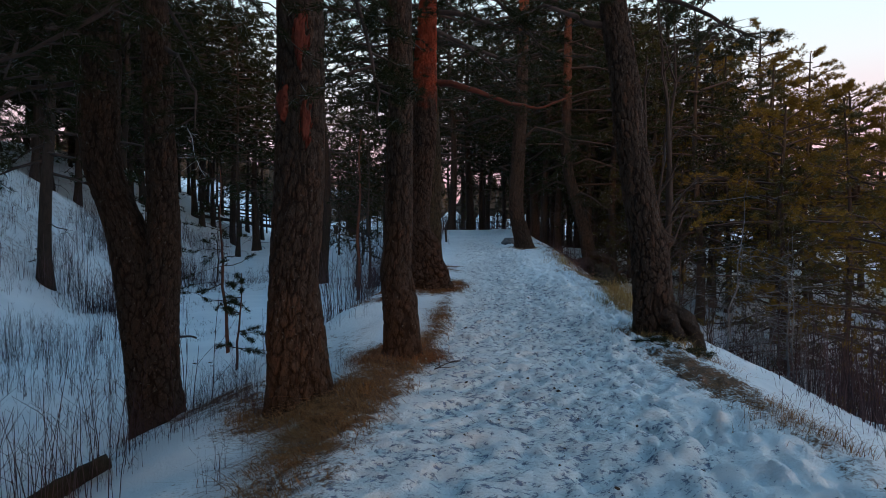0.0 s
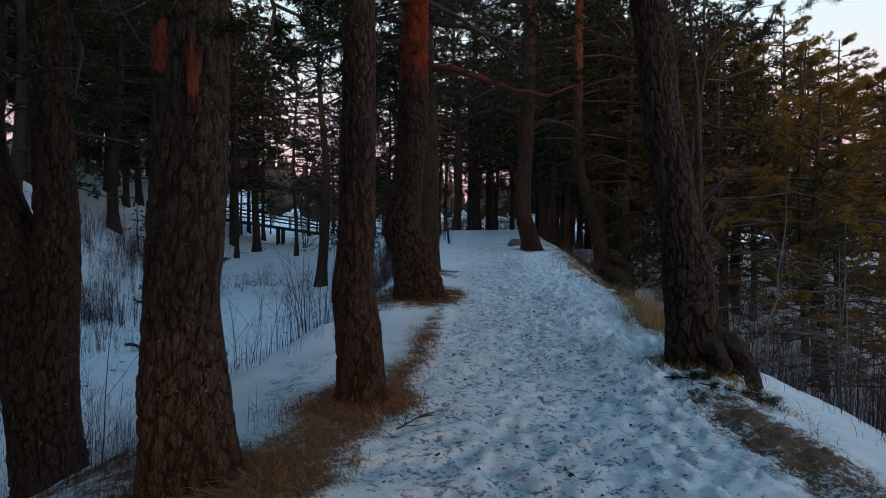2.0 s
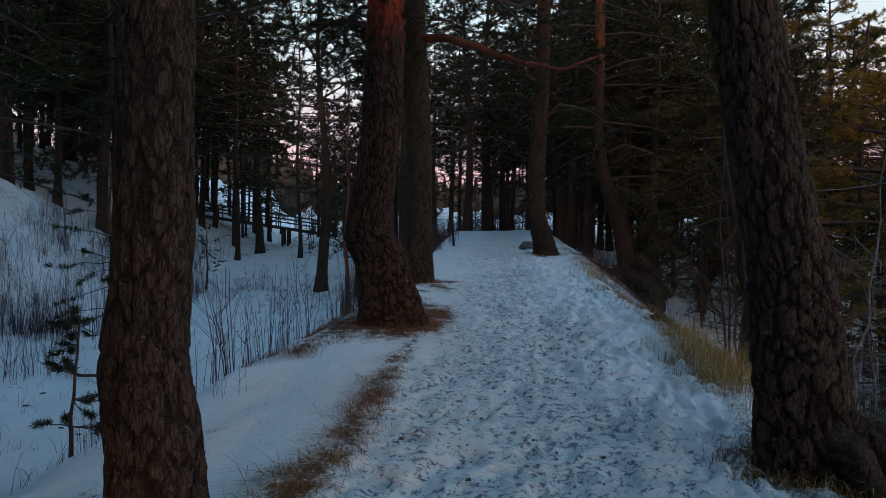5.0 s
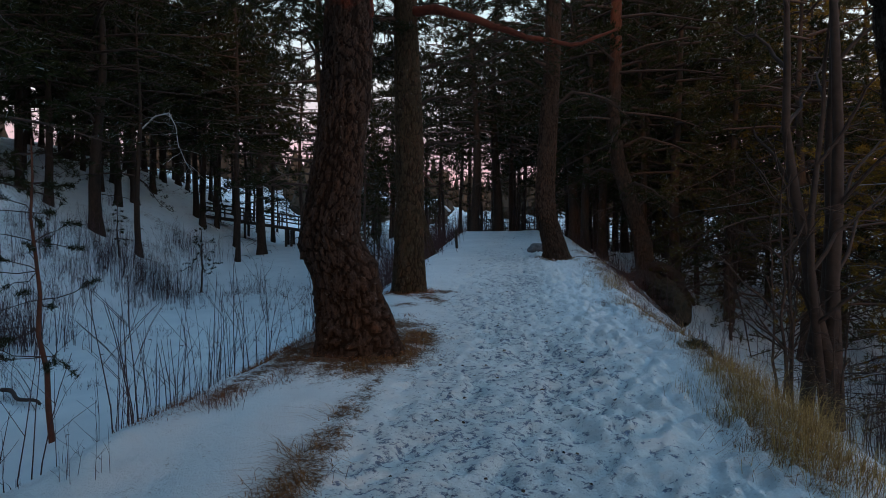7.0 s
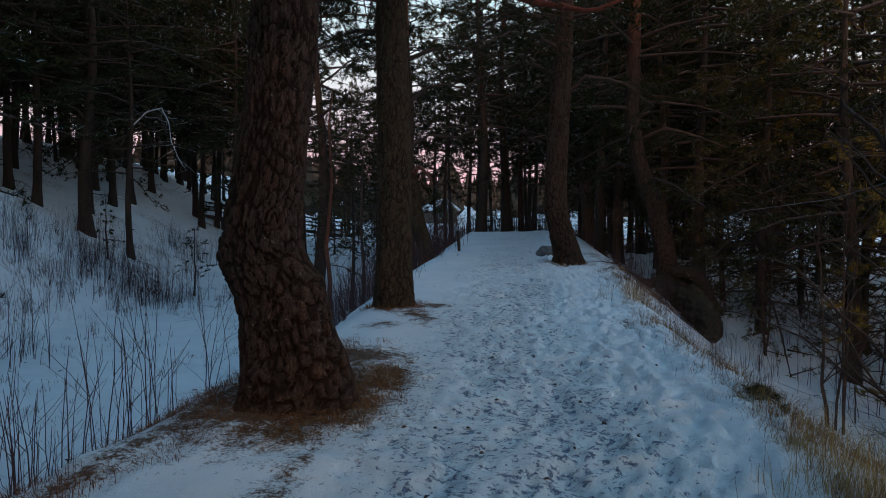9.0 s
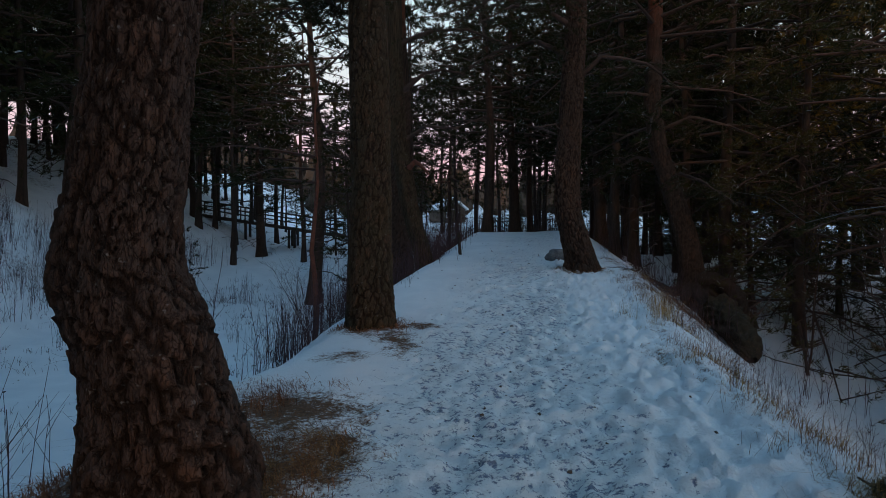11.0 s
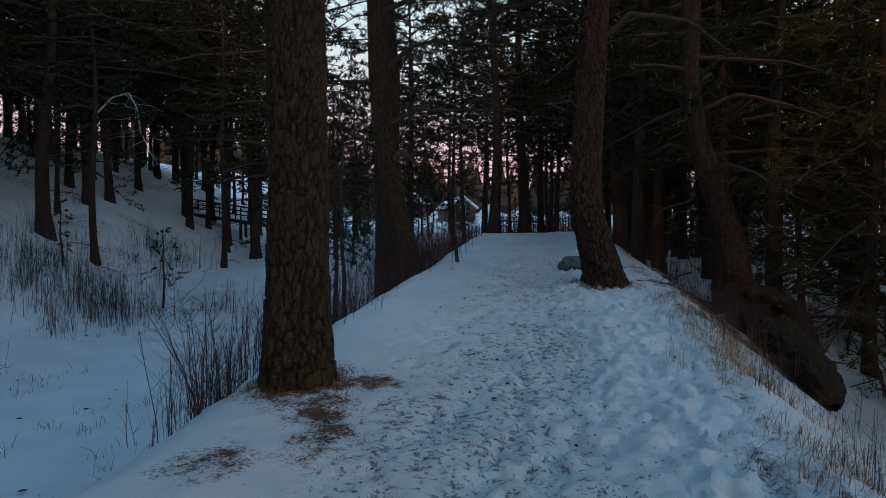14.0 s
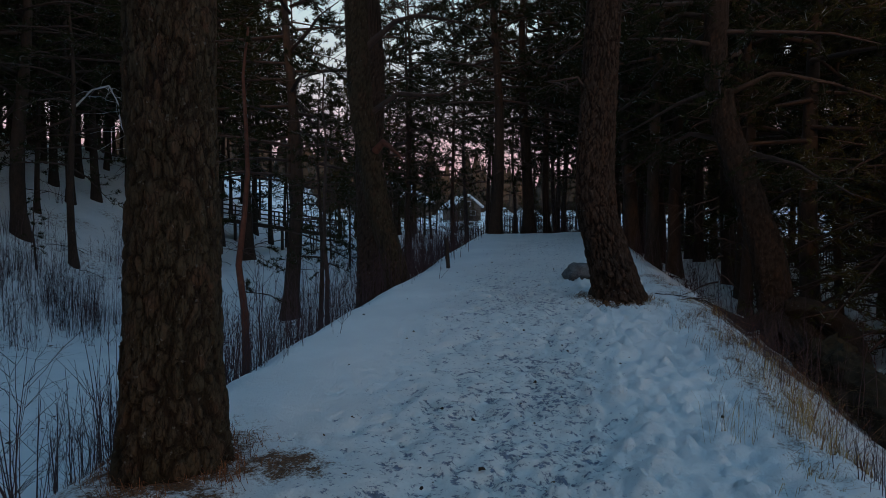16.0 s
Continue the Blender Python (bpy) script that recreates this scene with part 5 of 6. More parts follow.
        plant_shrub(R.choice([0, 2, 4]), float(along(LIP_R, y)) + R.uniform(0.0, 0.9), y, R.uniform(0.25, 0.5), "dry brown twigs on the lip of the slope", "shrubs on the slope")
    for k in range(20):  # tangle before the rooted pine
        plant_shrub(R.choice([0, 2, 4]), R.uniform(4.6, 6.8), R.uniform(22.5, 31), R.uniform(0.28, 0.55), "dry brown tangle of twigs on the bank", "shrubs on the slope")
    for k in range(96):  # dark growth low on the slope by the start
        y = R.uniform(6, 15.5) if k < 80 else R.uniform(15.5, 22)
        x = float(along(LIP_R, y)) + float(np.interp(y, [6, 12, 16], [2.9, 4.0, 5.2])) + 5.0 * R.random()
        low.append((R.choice([0, 1, 4, 1]), x, y, R.uniform(0.9, 1.6)))
    for k in range(44):
        y = R.uniform(13, 27)
        low.append((R.choice([0, 1, 4, 1]), float(along(LIP_R, y)) + 5.6 + 6.0 * R.random(), y, R.uniform(0.9, 1.7)))
    for k in range(30):  # scattered shrubs in the hollow by the start
        y = R.uniform(9, 22)
        plant_shrub(R.choice([0, 2, 4, 4]), -(y - 0.5) * R.uniform(0.46, 0.76), y, R.uniform(0.45, 0.95), "bare brown shrub in the snowy hollow", "shrubs in the hollow")
    for k in range(22):  # twigs and whips on the left bank by the start
        y = R.uniform(3.5, 13)
        x = float(along(LIP_L, y)) - R.uniform(0.9, 6.5)
        plant_shrub(R.choice([0, 2, 4, 2]), x, y, R.uniform(0.35, 0.7), "thin bare twigs standing in the snow", "twigs on the bank")
    for k in range(40):  # heather round the foot of the double pine
        plant_shrub(R.choice([2, 4]), R.gauss(-3.0, 0.7), R.gauss(7.0, 0.8), R.uniform(0.2, 0.42), "low reddish-brown heather twigs in the snow", "twigs on the bank")
    for k in range(16):  # low twigs on the left shoulder
        y = R.uniform(4, 13.5)
        plant_shrub(2, R.uniform(-2.4, -1.1), y, R.uniform(0.22, 0.42), "thin bare twigs standing in the snow", "twigs on the bank")
    for k in range(36):  # tall growth hiding the houses
        crest.append((R.choice([1, 4]), R.uniform(-7, 9), R.uniform(51, 60), R.uniform(1.3, 1.8)))
    for k in range(60):  # past the crest
        y = R.uniform(50, 64)
        x = R.uniform(-10, 16)
        crest.append((R.choice([0, 1, 4]), x, y, R.uniform(0.9, 1.5)))
    joined_shrubs(hill, "bare dark shrubs at the foot of the snowy hill")
    joined_shrubs(low, "dense dark growth low on the steep slope")
    joined_shrubs(crest, "bare shrubs past the crest of the path")


thickets()


def bare_tree(x, y, stems, h, r, label, seed, side=9, long=1.0, mat=None, lift=1.0, lean=0.07):
    """A bare multi-stemmed broadleaf with forking branches."""
    rs = np.random.RandomState(seed)
    tree = new("bare_tree")
    tree.location = (x, y, float(land(x, y)))
    tagged(tree, label, "tree", "bare trees on the slope")
    for k in range(stems):
        hh = h * (0.7 + 0.4 * rs.rand())
        line = stem_line(hh, rs, lean, 10)
        line[:, :2] += rs.normal(size=2) * 2.2 * r
        bits = [rings(line, r * (0.6 + 0.6 * rs.rand()) * np.linspace(1, 0.2, 10), 8)]
        for q in range(side):
            at = line[rs.randint(2, 9)]
            ln = long * hh * (0.12 + 0.22 * rs.rand())
            tw = limb_line(at, rs.rand() * 6.28, ln, lift * (1.0 + 0.5 * rs.rand()), 0.25, rs, 6, 0.3)
            bits.append(rings(tw, np.linspace(0.35, 0.12, 6) * r, 5))
            for g in range(4):
                t2 = limb_line(tw[rs.randint(2, 6)], rs.rand() * 6.28, ln * 0.5, 0.4, 0.1, rs, 4, 0.3)
                bits.append(rings(t2, np.linspace(0.14, 0.06, 4) * r, 3))
        v, f = joined(bits)
        link_mesh("stem", v, f, mat or M_DARKTWIG, tree)


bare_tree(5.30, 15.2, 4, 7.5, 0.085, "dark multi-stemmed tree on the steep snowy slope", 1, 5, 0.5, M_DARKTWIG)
bare_tree(4.95, 14.9, 2, 3.8, 0.036, "bare young tree on the steep slope", 2)
bare_tree(5.15, 14.3, 4, 1.5, 0.018, "bare spreading bush on the steep slope", 9, 10, 1.4, None, 0.3)
bare_tree(5.9, 13.4, 3, 2.0, 0.016, "small bare bush in the grass of the slope", 3)
bare_tree(-1.25, 20.6, 10, 1.3, 0.006, "bare forking bush on the bank by a mossy pine", 13, 5, 1.2, M_STEM, 0.9, 0.2)
bare_tree(-2.35, 17.5, 4, 2.0, 0.009, "tall bare forked sapling on the bank", 14, 4, 0.8, M_STEM, 1.3, 0.16)
bare_tree(-1.75, 18.4, 2, 1.9, 0.008, "pair of bare whips on the bank", 15, 3, 0.4, M_STEM, 1.5)
bare_tree(7.3, 15.6, 2, 4.8, 0.026, "bare tree with long frosted boughs on the slope", 16, 9, 1.9, M_FROSTTWIG, 0.15)
bare_tree(8.4, 14.6, 3, 4.4, 0.024, "bare bush with frost-dusted twigs on the slope", 10, 11, 1.7, M_FROSTTWIG, 0.25)
bare_tree(9.8, 16.6, 3, 4.0, 0.022, "bare bush with frost-dusted twigs on the slope", 11, 11, 1.7, M_FROSTTWIG, 0.25)
bare_tree(10.2, 19.5, 3, 4.6, 0.024, "bare frosted bush among the spruces", 12, 11, 1.7, M_FROSTTWIG, 0.25)
bare_tree(9.0, 23.5, 4, 5.5, 0.045, "bare frosted tree low on the slope", 4)
bare_tree(11.5, 33.0, 4, 6.0, 0.05, "bare tree among the dark spruces", 5)
bare_tree(9.6, 28.5, 3, 5.0, 0.04, "bare crooked tree below the rooted pine", 6)
bare_tree(-7.5, 58.0, 5, 6.0, 0.05, "bare frosted broadleaf by the footbridge", 7)
bare_tree(-14.5, 63.5, 4, 6.0, 0.05, "bare frosted broadleaf beside the footbridge", 8)


def snow_weeds():
    """Short dead stalks and leaf litter that stick out of the snow in the hollow and on the hill."""
    rs = np.random.RandomState(15)
    bits = []
    for k in range(3400):
        y = 4 + 46 * rs.rand()
        u = rs.rand()
        if u < 0.75:
            x = float(along(LIP_L, y)) - 0.6 - 22 * rs.rand()
        else:
            x = float(along(LIP_R, y)) + 0.4 + 7 * rs.rand()
        if vnoise(np.array([x * 0.35]), np.array([y * 0.35]))[0] < 0.38:
            continue
        z = float(land(x, y))
        for q in range(rs.randint(2, 6)):
            d = rs.normal(size=2) * 0.07
            h = 0.06 + 0.22 * rs.rand() ** 2
            lean = rs.normal(size=2) * 0.5 * h
            line = np.array([(x + d[0], y + d[1], z - 0.03), (x + d[0] + lean[0] * 0.4, y + d[1] + lean[1] * 0.4, z + h * 0.6), (x + d[0] + lean[0], y + d[1] + lean[1], z + h)])
            bits.append(rings(line, np.array([0.0028, 0.0022, 0.001]) * (1 + 0.05 * max(0.0, y - 14)), 3))
    v, f = joined(bits)
    tagged(link_mesh("dead_stalks", v, f, M_STEM, smooth=False), "short dead stalks sticking out of the snow", "weeds", kind="stuff")


snow_weeds()


def young_pine(x, y, h, r, label, seed, whorls=6, reach=0.7, mat=None):
    """A young conifer: a thin stem with sparse whorls of needled twigs."""
    rs = np.random.RandomState(seed)
    tree = new("young_pine")
    tree.location = (x, y, float(land(x, y)))
    tagged(tree, label, "tree", "young pines")
    line = stem_line(h, rs, 0.02, 9)
    v, f = rings(line, r * np.linspace(1, 0.25, 9), 7)
    link_mesh("trunk", v, f, mat or M_REDSTEM, tree)
    spots, aims = [], []
    for w in range(whorls):
        at = 0.25 + 0.75 * (w + 0.5) / whorls
        p = np.array([np.interp(at, np.linspace(0, 1, 9), line[:, c]) for c in range(3)])
        for q in range(4):
            ln = reach * (1.15 - 0.7 * at) * (0.6 + 0.7 * rs.rand())
            tw = limb_line(p, rs.rand() * 6.28, ln, 0.15 + 0.3 * rs.normal(), 0.15, rs, 5, 0.35)
            tv, tf = rings(tw, np.linspace(0.010, 0.004, 5), 4)
            link_mesh("branch", tv, tf, M_TWIG, tree)
            for g in range(6):
                e = 0.62 + 0.38 * (g + rs.rand()) / 6
                spots.append([np.interp(e, np.linspace(0, 1, 5), tw[:, c]) for c in range(3)])
                aims.append((tw[4] - tw[0]) / ln * 0.6 + np.array([0, 0, 0.3]))
    nv, nf = needles(np.array(spots), np.array(aims), 0.10, 0.012, 26, rs, 0.9)
    tagged(link_mesh("needles", nv, nf, M_NEEDLE, tree, smooth=False), kind="stuff")
    return tree


young_pine(-6.1, 17.3, 5.2, 0.055, "slender young pine with reddish stem in the hollow", 81, 8, 1.1)
young_pine(-4.5, 13.2, 2.4, 0.035, "small sparse young pine on the bank", 82, 5, 0.6)
young_pine(-16.6, 44.8, 4.2, 0.07, "young pine at the foot of the hill", 83, 7, 1.4, M_TWIG)
young_pine(-21.0, 43.2, 3.6, 0.06, "small young pine on the hillside", 84, 5, 0.5, M_TWIG)
young_pine(-4.2, 30.1, 8.5, 0.10, "slender pine with reddish bark at the thicket's edge", 85, 7, 1.0)
young_pine(-4.4, 36.5, 9.0, 0.09, "slender young pine among the shrubs", 86, 10, 1.2, M_TWIG)


# ---- dead grass, needles and clods ----
def blades(name, centres, per, height, spread, mat, label, seed, width=0.006, flop=0.6):
    """Dead grass in tufts, one mesh of many bent blades."""
    rs = np.random.RandomState(seed)
    c = np.repeat(np.asarray(centres, float), per, axis=0)
    n = len(c)
    root = c[:, :2] + rs.normal(size=(n, 2)) * spread
    z = land(root[:, 0], root[:, 1]) - 0.01
    h = height * (0.4 + 0.8 * rs.rand(n)) * c[:, 2]
    a = rs.rand(n) * 6.28
    out = flop * h * (0.3 + 1.0 * rs.rand(n)) * (0.6 + 0.8 * (np.sin(c[:, 0] * 9 + c[:, 1] * 5) > 0))
    d = np.stack([np.cos(a), np.sin(a)], -1)
    sd = np.stack([-d[:, 1], d[:, 0]], -1) * width * 0.5
    lie = min(1.0, max(0.0, flop - 0.6))
    d = d + lie * 0.5 * np.stack([np.sign(root[:, 0] - path_middle(root[:, 1])), np.zeros(n)], -1)
    mid = root + d * (out * 0.35)[:, None]
    tip = root + d * out[:, None]
    p = lambda xy, zz: np.concatenate([xy, zz[:, None]], 1)
    v = np.stack([p(root - sd, z), p(root + sd, z), p(mid + sd * 0.8, z + h * (0.65 - 0.2 * lie)), p(mid - sd * 0.8, z + h * (0.65 - 0.2 * lie)), p(tip, z + h * (np.where(out > h * 0.55, 0.75, 1.0) - 0.5 * lie))], 1).reshape(-1, 3)
    b = np.arange(n)[:, None] * 5
    faces = np.concatenate([b + [0, 1, 2, 3]], 0).tolist() + (b + [3, 2, 4]).tolist()
    return tagged(link_mesh(name, v, faces, mat, smooth=False), label, "grass", kind="stuff")


def sow(n, fn, seed, keep=0.35):
    rs = random.Random(seed)
    out = []
    while len(out) < n:
        x, y, s = fn(rs)
        if litter_at(np.array([x]), np.array([y]))[0] > keep:
            out.append((x, y, s))
    return out


def left_strip(rs):
    y = rs.uniform(2.0, 16.5)
    return float(np.interp(y, [2, 6, 8, 10, 14], [-1.2, -1.0, -0.5, -0.1, 0.0])) + rs.gauss(0, 0.48), y, rs.uniform(0.5, 1.0)


def right_lip(rs):
    y = rs.uniform(2.5, 34)
    return float(along(LIP_R, y)) + rs.gauss(0, 0.3), y, rs.uniform(0.5, 1.1)


def bank_lip(rs):
    y = rs.uniform(12.5, 18)
    return float(along(LIP_L, y)) + rs.gauss(0.15, 0.35), y, rs.uniform(0.5, 1.0)


blades("dead_grass", sow(360, left_strip, 1, 0.62), 52, 0.16, 0.11, M_GRASS, "flattened straw-brown dead grass along the path", 1, 0.005, 2.3)
blades("dead_grass", sow(150, bank_lip, 2), 40, 0.15, 0.11, M_GRASS_RED, "red-brown dead grass on the lip of the bank", 2, 0.005, 1.3)
blades("dead_grass", sow(150, right_lip, 3, 0.3), 30, 0.13, 0.10, M_GRASS, "pale dead grass on the lip of the slope", 3, 0.004, 1.9)
blades("dead_grass", [(float(along(LIP_R, 11.6 + 0.13 * k)) + 0.15 + 0.22 * math.sin(k * 1.7), 11.6 + 0.13 * k, 0.7 + 0.3 * math.sin(k * 0.9)) for k in range(66) if math.sin(k * 0.61) + math.sin(k * 0.23) > -0.35] + [(2.85 + 0.15 * math.sin(k), 4.4 + 0.14 * k, 0.7) for k in range(9)] + [(4.2 + 0.2 * math.sin(k), 14.2 + 0.16 * k, 0.8) for k in range(9)] + [(4.5 + 0.2 * math.sin(k * 2.1), 22.0 + 0.34 * k, 0.8) for k in range(14)], 60, 0.32, 0.14, M_GRASS, "tall golden dead grass on the edge of the slope", 4, 0.0035, 1.3)
blades("dead_grass", [(3.35 + 0.05 * k + 0.14 * math.sin(k * 2.3), 11.9 + 0.18 * k, 0.8 + 0.2 * math.sin(k)) for k in range(8)] + [(2.98 + 0.16 * math.sin(k * 1.9), 4.9 + 0.2 * k, 0.55) for k in range(6)], 46, 0.30, 0.15, M_GRASS, "golden dead grass tufts beside a pine's foot", 5, 0.0035, 1.5)
rs = random.Random(71)
edge_tufts, low_tufts = [], []
for k in range(330):
    y = 8.0 + 21.0 * rs.random()
    clump = math.sin(y * 2.1) + math.sin(y * 5.3 + 1)
    if clump > np.interp(y, [9, 15, 17, 22], [-0.7, -0.5, 0.3, -0.1]):
        if y > 15.5 and rs.random() < 0.62:
            continue
        (edge_tufts if clump > 0.2 or k % 2 else low_tufts).append((float(along(LIP_R, y)) + rs.gauss(0.18, 0.24), y, rs.uniform(0.25, 1.0)))
blades("dead_grass", edge_tufts, 40, 0.34, 0.09, M_GRASS_GOLD, "golden dead grass hanging over the edge of the slope", 72, 0.004, 1.2)
wisps = [(float(along(LIP_R, y)) + rs.gauss(0.15, 0.22), y, rs.uniform(0.5, 1.0)) for y in [rs.uniform(11.3, 14.6) for k in range(46)] + [rs.uniform(21.6, 23.6) for k in range(9)]]
blades("dead_grass", wisps, 46, 0.62, 0.10, M_GRASS_GOLD, "tall wispy golden dead grass at the edge of the slope", 74, 0.0028, 0.9)
blades("dead_grass", low_tufts, 34, 0.20, 0.12, M_GRASS_RED, "short brown dead grass on the edge of the slope", 73, 0.004, 2.2)
rs = random.Random(33)
blades("dead_grass", [(rs.uniform(4.7, 6.3), rs.uniform(22.5, 29.8), rs.uniform(0.5, 1.0)) for k in range(24)], 26, 0.5, 0.18, M_GRASS_RED, "tall red-brown dead grass on the bank by the roots", 6, 0.004, 1.5)
for n, (tx, ty, tr) in enumerate(TRUNKS):
    rs = random.Random(n)
    blades("dead_grass", [(tx + (tr * 0.35 + rs.random() * tr * 0.5) * math.cos(k), ty + (tr * 0.35 + rs.random() * tr * 0.5) * math.sin(k), 1.0) for k in range(34)], 36, 0.14, 0.09, M_GRASS_RED if n in (1, 2, 3) else M_GRASS, "dead grass and needles round a pine's foot", 20 + n, 0.005, 1.2)


def crumbs(name, x, y, size, flat, label, seed):
    """Small dark lumps lying on the snow."""
    rs = np.random.RandomState(seed)
    n = len(x)
    a = np.linspace(0, 2 * np.pi, 6, endpoint=False)
    low = np.stack([np.cos(a), np.sin(a), np.full(6, -0.3)], -1)
    high = np.stack([0.6 * np.cos(a + 0.4), 0.6 * np.sin(a + 0.4), np.full(6, 0.5)], -1)
    form = np.concatenate([low, high, [(0, 0, 0.75)]])
    turn = rs.rand(n) * 6.28
    v = form[None] * (0.5 + 0.9 * rs.rand(n, 13, 1)) * size[:, None, None] * np.array([1.0, 0.65, flat])
    c, d = np.cos(turn)[:, None], np.sin(turn)[:, None]
    v = np.stack([v[..., 0] * c - v[..., 1] * d, v[..., 0] * d + v[..., 1] * c, v[..., 2]], -1) + np.stack([x, y, land(x, y)], -1)[:, None]
    tri = [(k, (k + 1) % 6, 6 + k) for k in range(6)] + [((k + 1) % 6, 6 + (k + 1) % 6, 6 + k) for k in range(6)] + [(6 + k, 6 + (k + 1) % 6, 12) for k in range(6)]
    f = (np.arange(n)[:, None, None] * 13 + np.array(tri)[None]).reshape(-1, 3)
    tagged(link_mesh(name, v.reshape(-1, 3), f, M_CLOD, smooth=False), label, "debris", kind="stuff")


def clods():
    rs = np.random.RandomState(9)
    n = 900
    y = 2.0 + 40 * rs.rand(n) ** 1.5
    x = path_middle(y) + 0.25 + rs.normal(size=n) * 1.3
    crumbs("clods", x, y, 0.007 + 0.022 * rs.rand(n) ** 3, 0.7, "dark clods, cone scales and bark crumbs on the snow", 10)
    n = 420
    y = 9 + 38 * rs.rand(n)
    x = along(LIP_L, y) - 1.2 - 15 * rs.rand(n)
    keep = fbm(x * 0.4 + 11, y * 0.4, 3) > 0.48
    x, y = x[keep], y[keep]
    crumbs("leaf_clumps", x, y, 0.025 + 0.065 * rs.rand(len(x)) ** 2, 0.25, "dark flat clumps of dead leaves on the snow", 11)


M_CLOD = plain("clod", (0.030, 0.024, 0.022), (0.11, 0.08, 0.06), 30, 0.9, 0.0, (1, 1, 1), 0.5)
M_POST = plain("post_wood", (0.022, 0.018, 0.017), (0.055, 0.042, 0.036), 12, 0.85, 0.4, (1, 1, 0.2))
M_PLANK = plain("bridge_wood", (0.030, 0.024, 0.022), (0.075, 0.058, 0.048), 6, 0.85, 0.4, (0.3, 1, 1))
M_ROCK = plain("grey_rock", (0.030, 0.030, 0.032), (0.24, 0.24, 0.25), 14, 0.9, 1.0)
M_MOSSROCK = plain("mossy_stump", (0.014, 0.010, 0.007), (0.060, 0.043, 0.024), 9, 0.95, 1.0)
M_WALL = plain("house_wall", (0.075, 0.058, 0.048), (0.13, 0.105, 0.085), 4, 0.85, 0.1)
M_ROOF = plain("snowy_roof", (0.55, 0.59, 0.64), (0.72, 0.75, 0.79), 2, 0.8, 0.2)
clods()


# ---- post, rock, stump, logs, fallen boughs ----
def box(bm, size, at, turn=0.0, bevel=0.01):
    made = bmesh.ops.create_cube(bm, size=1.0, matrix=Matrix.Translation(at) @ Matrix.Rotation(turn, 4, "Z") @ Matrix.Diagonal((*size, 1)))
    if bevel:
        edges = list({e for v in made["verts"] for e in v.link_edges})
        bmesh.ops.bevel(bm, geom=edges, offset=bevel, segments=1, affect="EDGES")
    return bm


def on(x, y, up=0.0):
    return (x, y, float(land(x, y)) + up)


def marker_post():
    post = new("marker_post")
    post.matrix_basis = Matrix.Translation((0.18, 32.4, float(land(0.18, 32.4)))) @ Matrix.Rotation(radians(-4), 4, "Y")
    tagged(post, "short dark wooden marker post at the path's edge", "post")
    part("shaft", box(bmesh.new(), (0.095, 0.095, 0.92), (0, 0, 0.26), 0.3, 0.012), M_POST, post)
    part("cap", box(bmesh.new(), (0.105, 0.105, 0.035), (0, 0, 0.735), 0.3, 0.012), M_POST, post)


def boulder(name, at, size, mat, label, category, seed, turn=0.0, rough=0.25, tilt=0.0):
    bm = bmesh.new()
    bmesh.ops.create_icosphere(bm, subdivisions=4, radius=1.0)
    for v in bm.verts:
        n = noise.fractal(v.co * 1.3 + Vector((seed, 0, 0)), 0.9, 2.0, 4)
        f = noise.cell(v.co * 2.2 + Vector((seed * 3, 0, 0)))
        v.co *= 1 + rough * n + 0.10 * rough * f
    me = bpy.data.meshes.new(name)
    bm.to_mesh(me)
    bm.free()
    me.polygons.foreach_set("use_smooth", [True] * len(me.polygons))
    me.materials.append(mat)
    ob = new(name, me)
    ob.matrix_basis = Matrix.Translation(at) @ Matrix.Rotation(turn, 4, "Z") @ Matrix.Rotation(tilt, 4, "X") @ Matrix.Diagonal((*size, 1))
    return tagged(ob, label, category)


def root_tube(name, pts, r0, r1, mat, parent, seed):
    rs = np.random.RandomState(seed)
    o = np.array(parent.location)
    pts = np.asarray(pts, float) - o
    t = np.linspace(0, 1, len(pts))
    tt = np.linspace(0, 1, 14 * len(pts))
    line = np.stack([np.interp(tt, t, pts[:, c]) for c in range(3)], -1)
    for c in range(3):
        line[:, c] = np.convolve(np.pad(line[:, c], 4, mode="edge"), np.ones(9) / 9, "valid")
    turn, far = np.meshgrid(np.linspace(0, 2 * np.pi, 24, endpoint=False), tt)
    rad = (r0 + (r1 - r0) * far) * (0.8 + 0.9 * (fbm(np.cos(turn) * 2.2 + seed, np.sin(turn) * 2.2 + far * 7, 4, 0.65) - 0.35))
    v, f = rings(line, rad, 24)
    return link_mesh(name, v, f, mat, parent, attrs={"plate": np.full(len(v), 0.5), "furrow": np.full(len(v), 0.2)})


marker_post()


def litter_bin():
    x, y = -12.3, 70.0
    can = new("litter_bin")
    can.location = on(x, y)
    tagged(can, "dark brown litter bin on a post by the footbridge", "bin")
    part("post", box(bmesh.new(), (0.10, 0.10, 2.6), (0, 0.22, 0.5), 0.2, 0.01), M_POST, can)
    part("body", box(bmesh.new(), (0.52, 0.42, 0.85), (0, 0, 1.30), 0.2, 0.04), M_PLANK, can)
    part("lid", box(bmesh.new(), (0.58, 0.48, 0.06), (0, 0, 1.75), 0.2, 0.02), M_POST, can)


litter_bin()
boulder("rock", (3.3, 30.6, float(land(3.3, 30.6)) + 0.10), (0.36, 0.40, 0.24), M_ROCK, "rounded grey rock beside a pine's foot", "rock", 2)
stump_line = [(7.35, 28.5, 0.28), (7.35, 28.1, 0.22), (7.3, 27.5, 0.10), (7.3, 26.6, -0.12), (7.2, 25.8, -0.50)]
stump = new("stump")
stump.location = (7.25, 27.6, 0.0)
tagged(stump, "mossy dark rotten stump slumped down the bank", "stump")
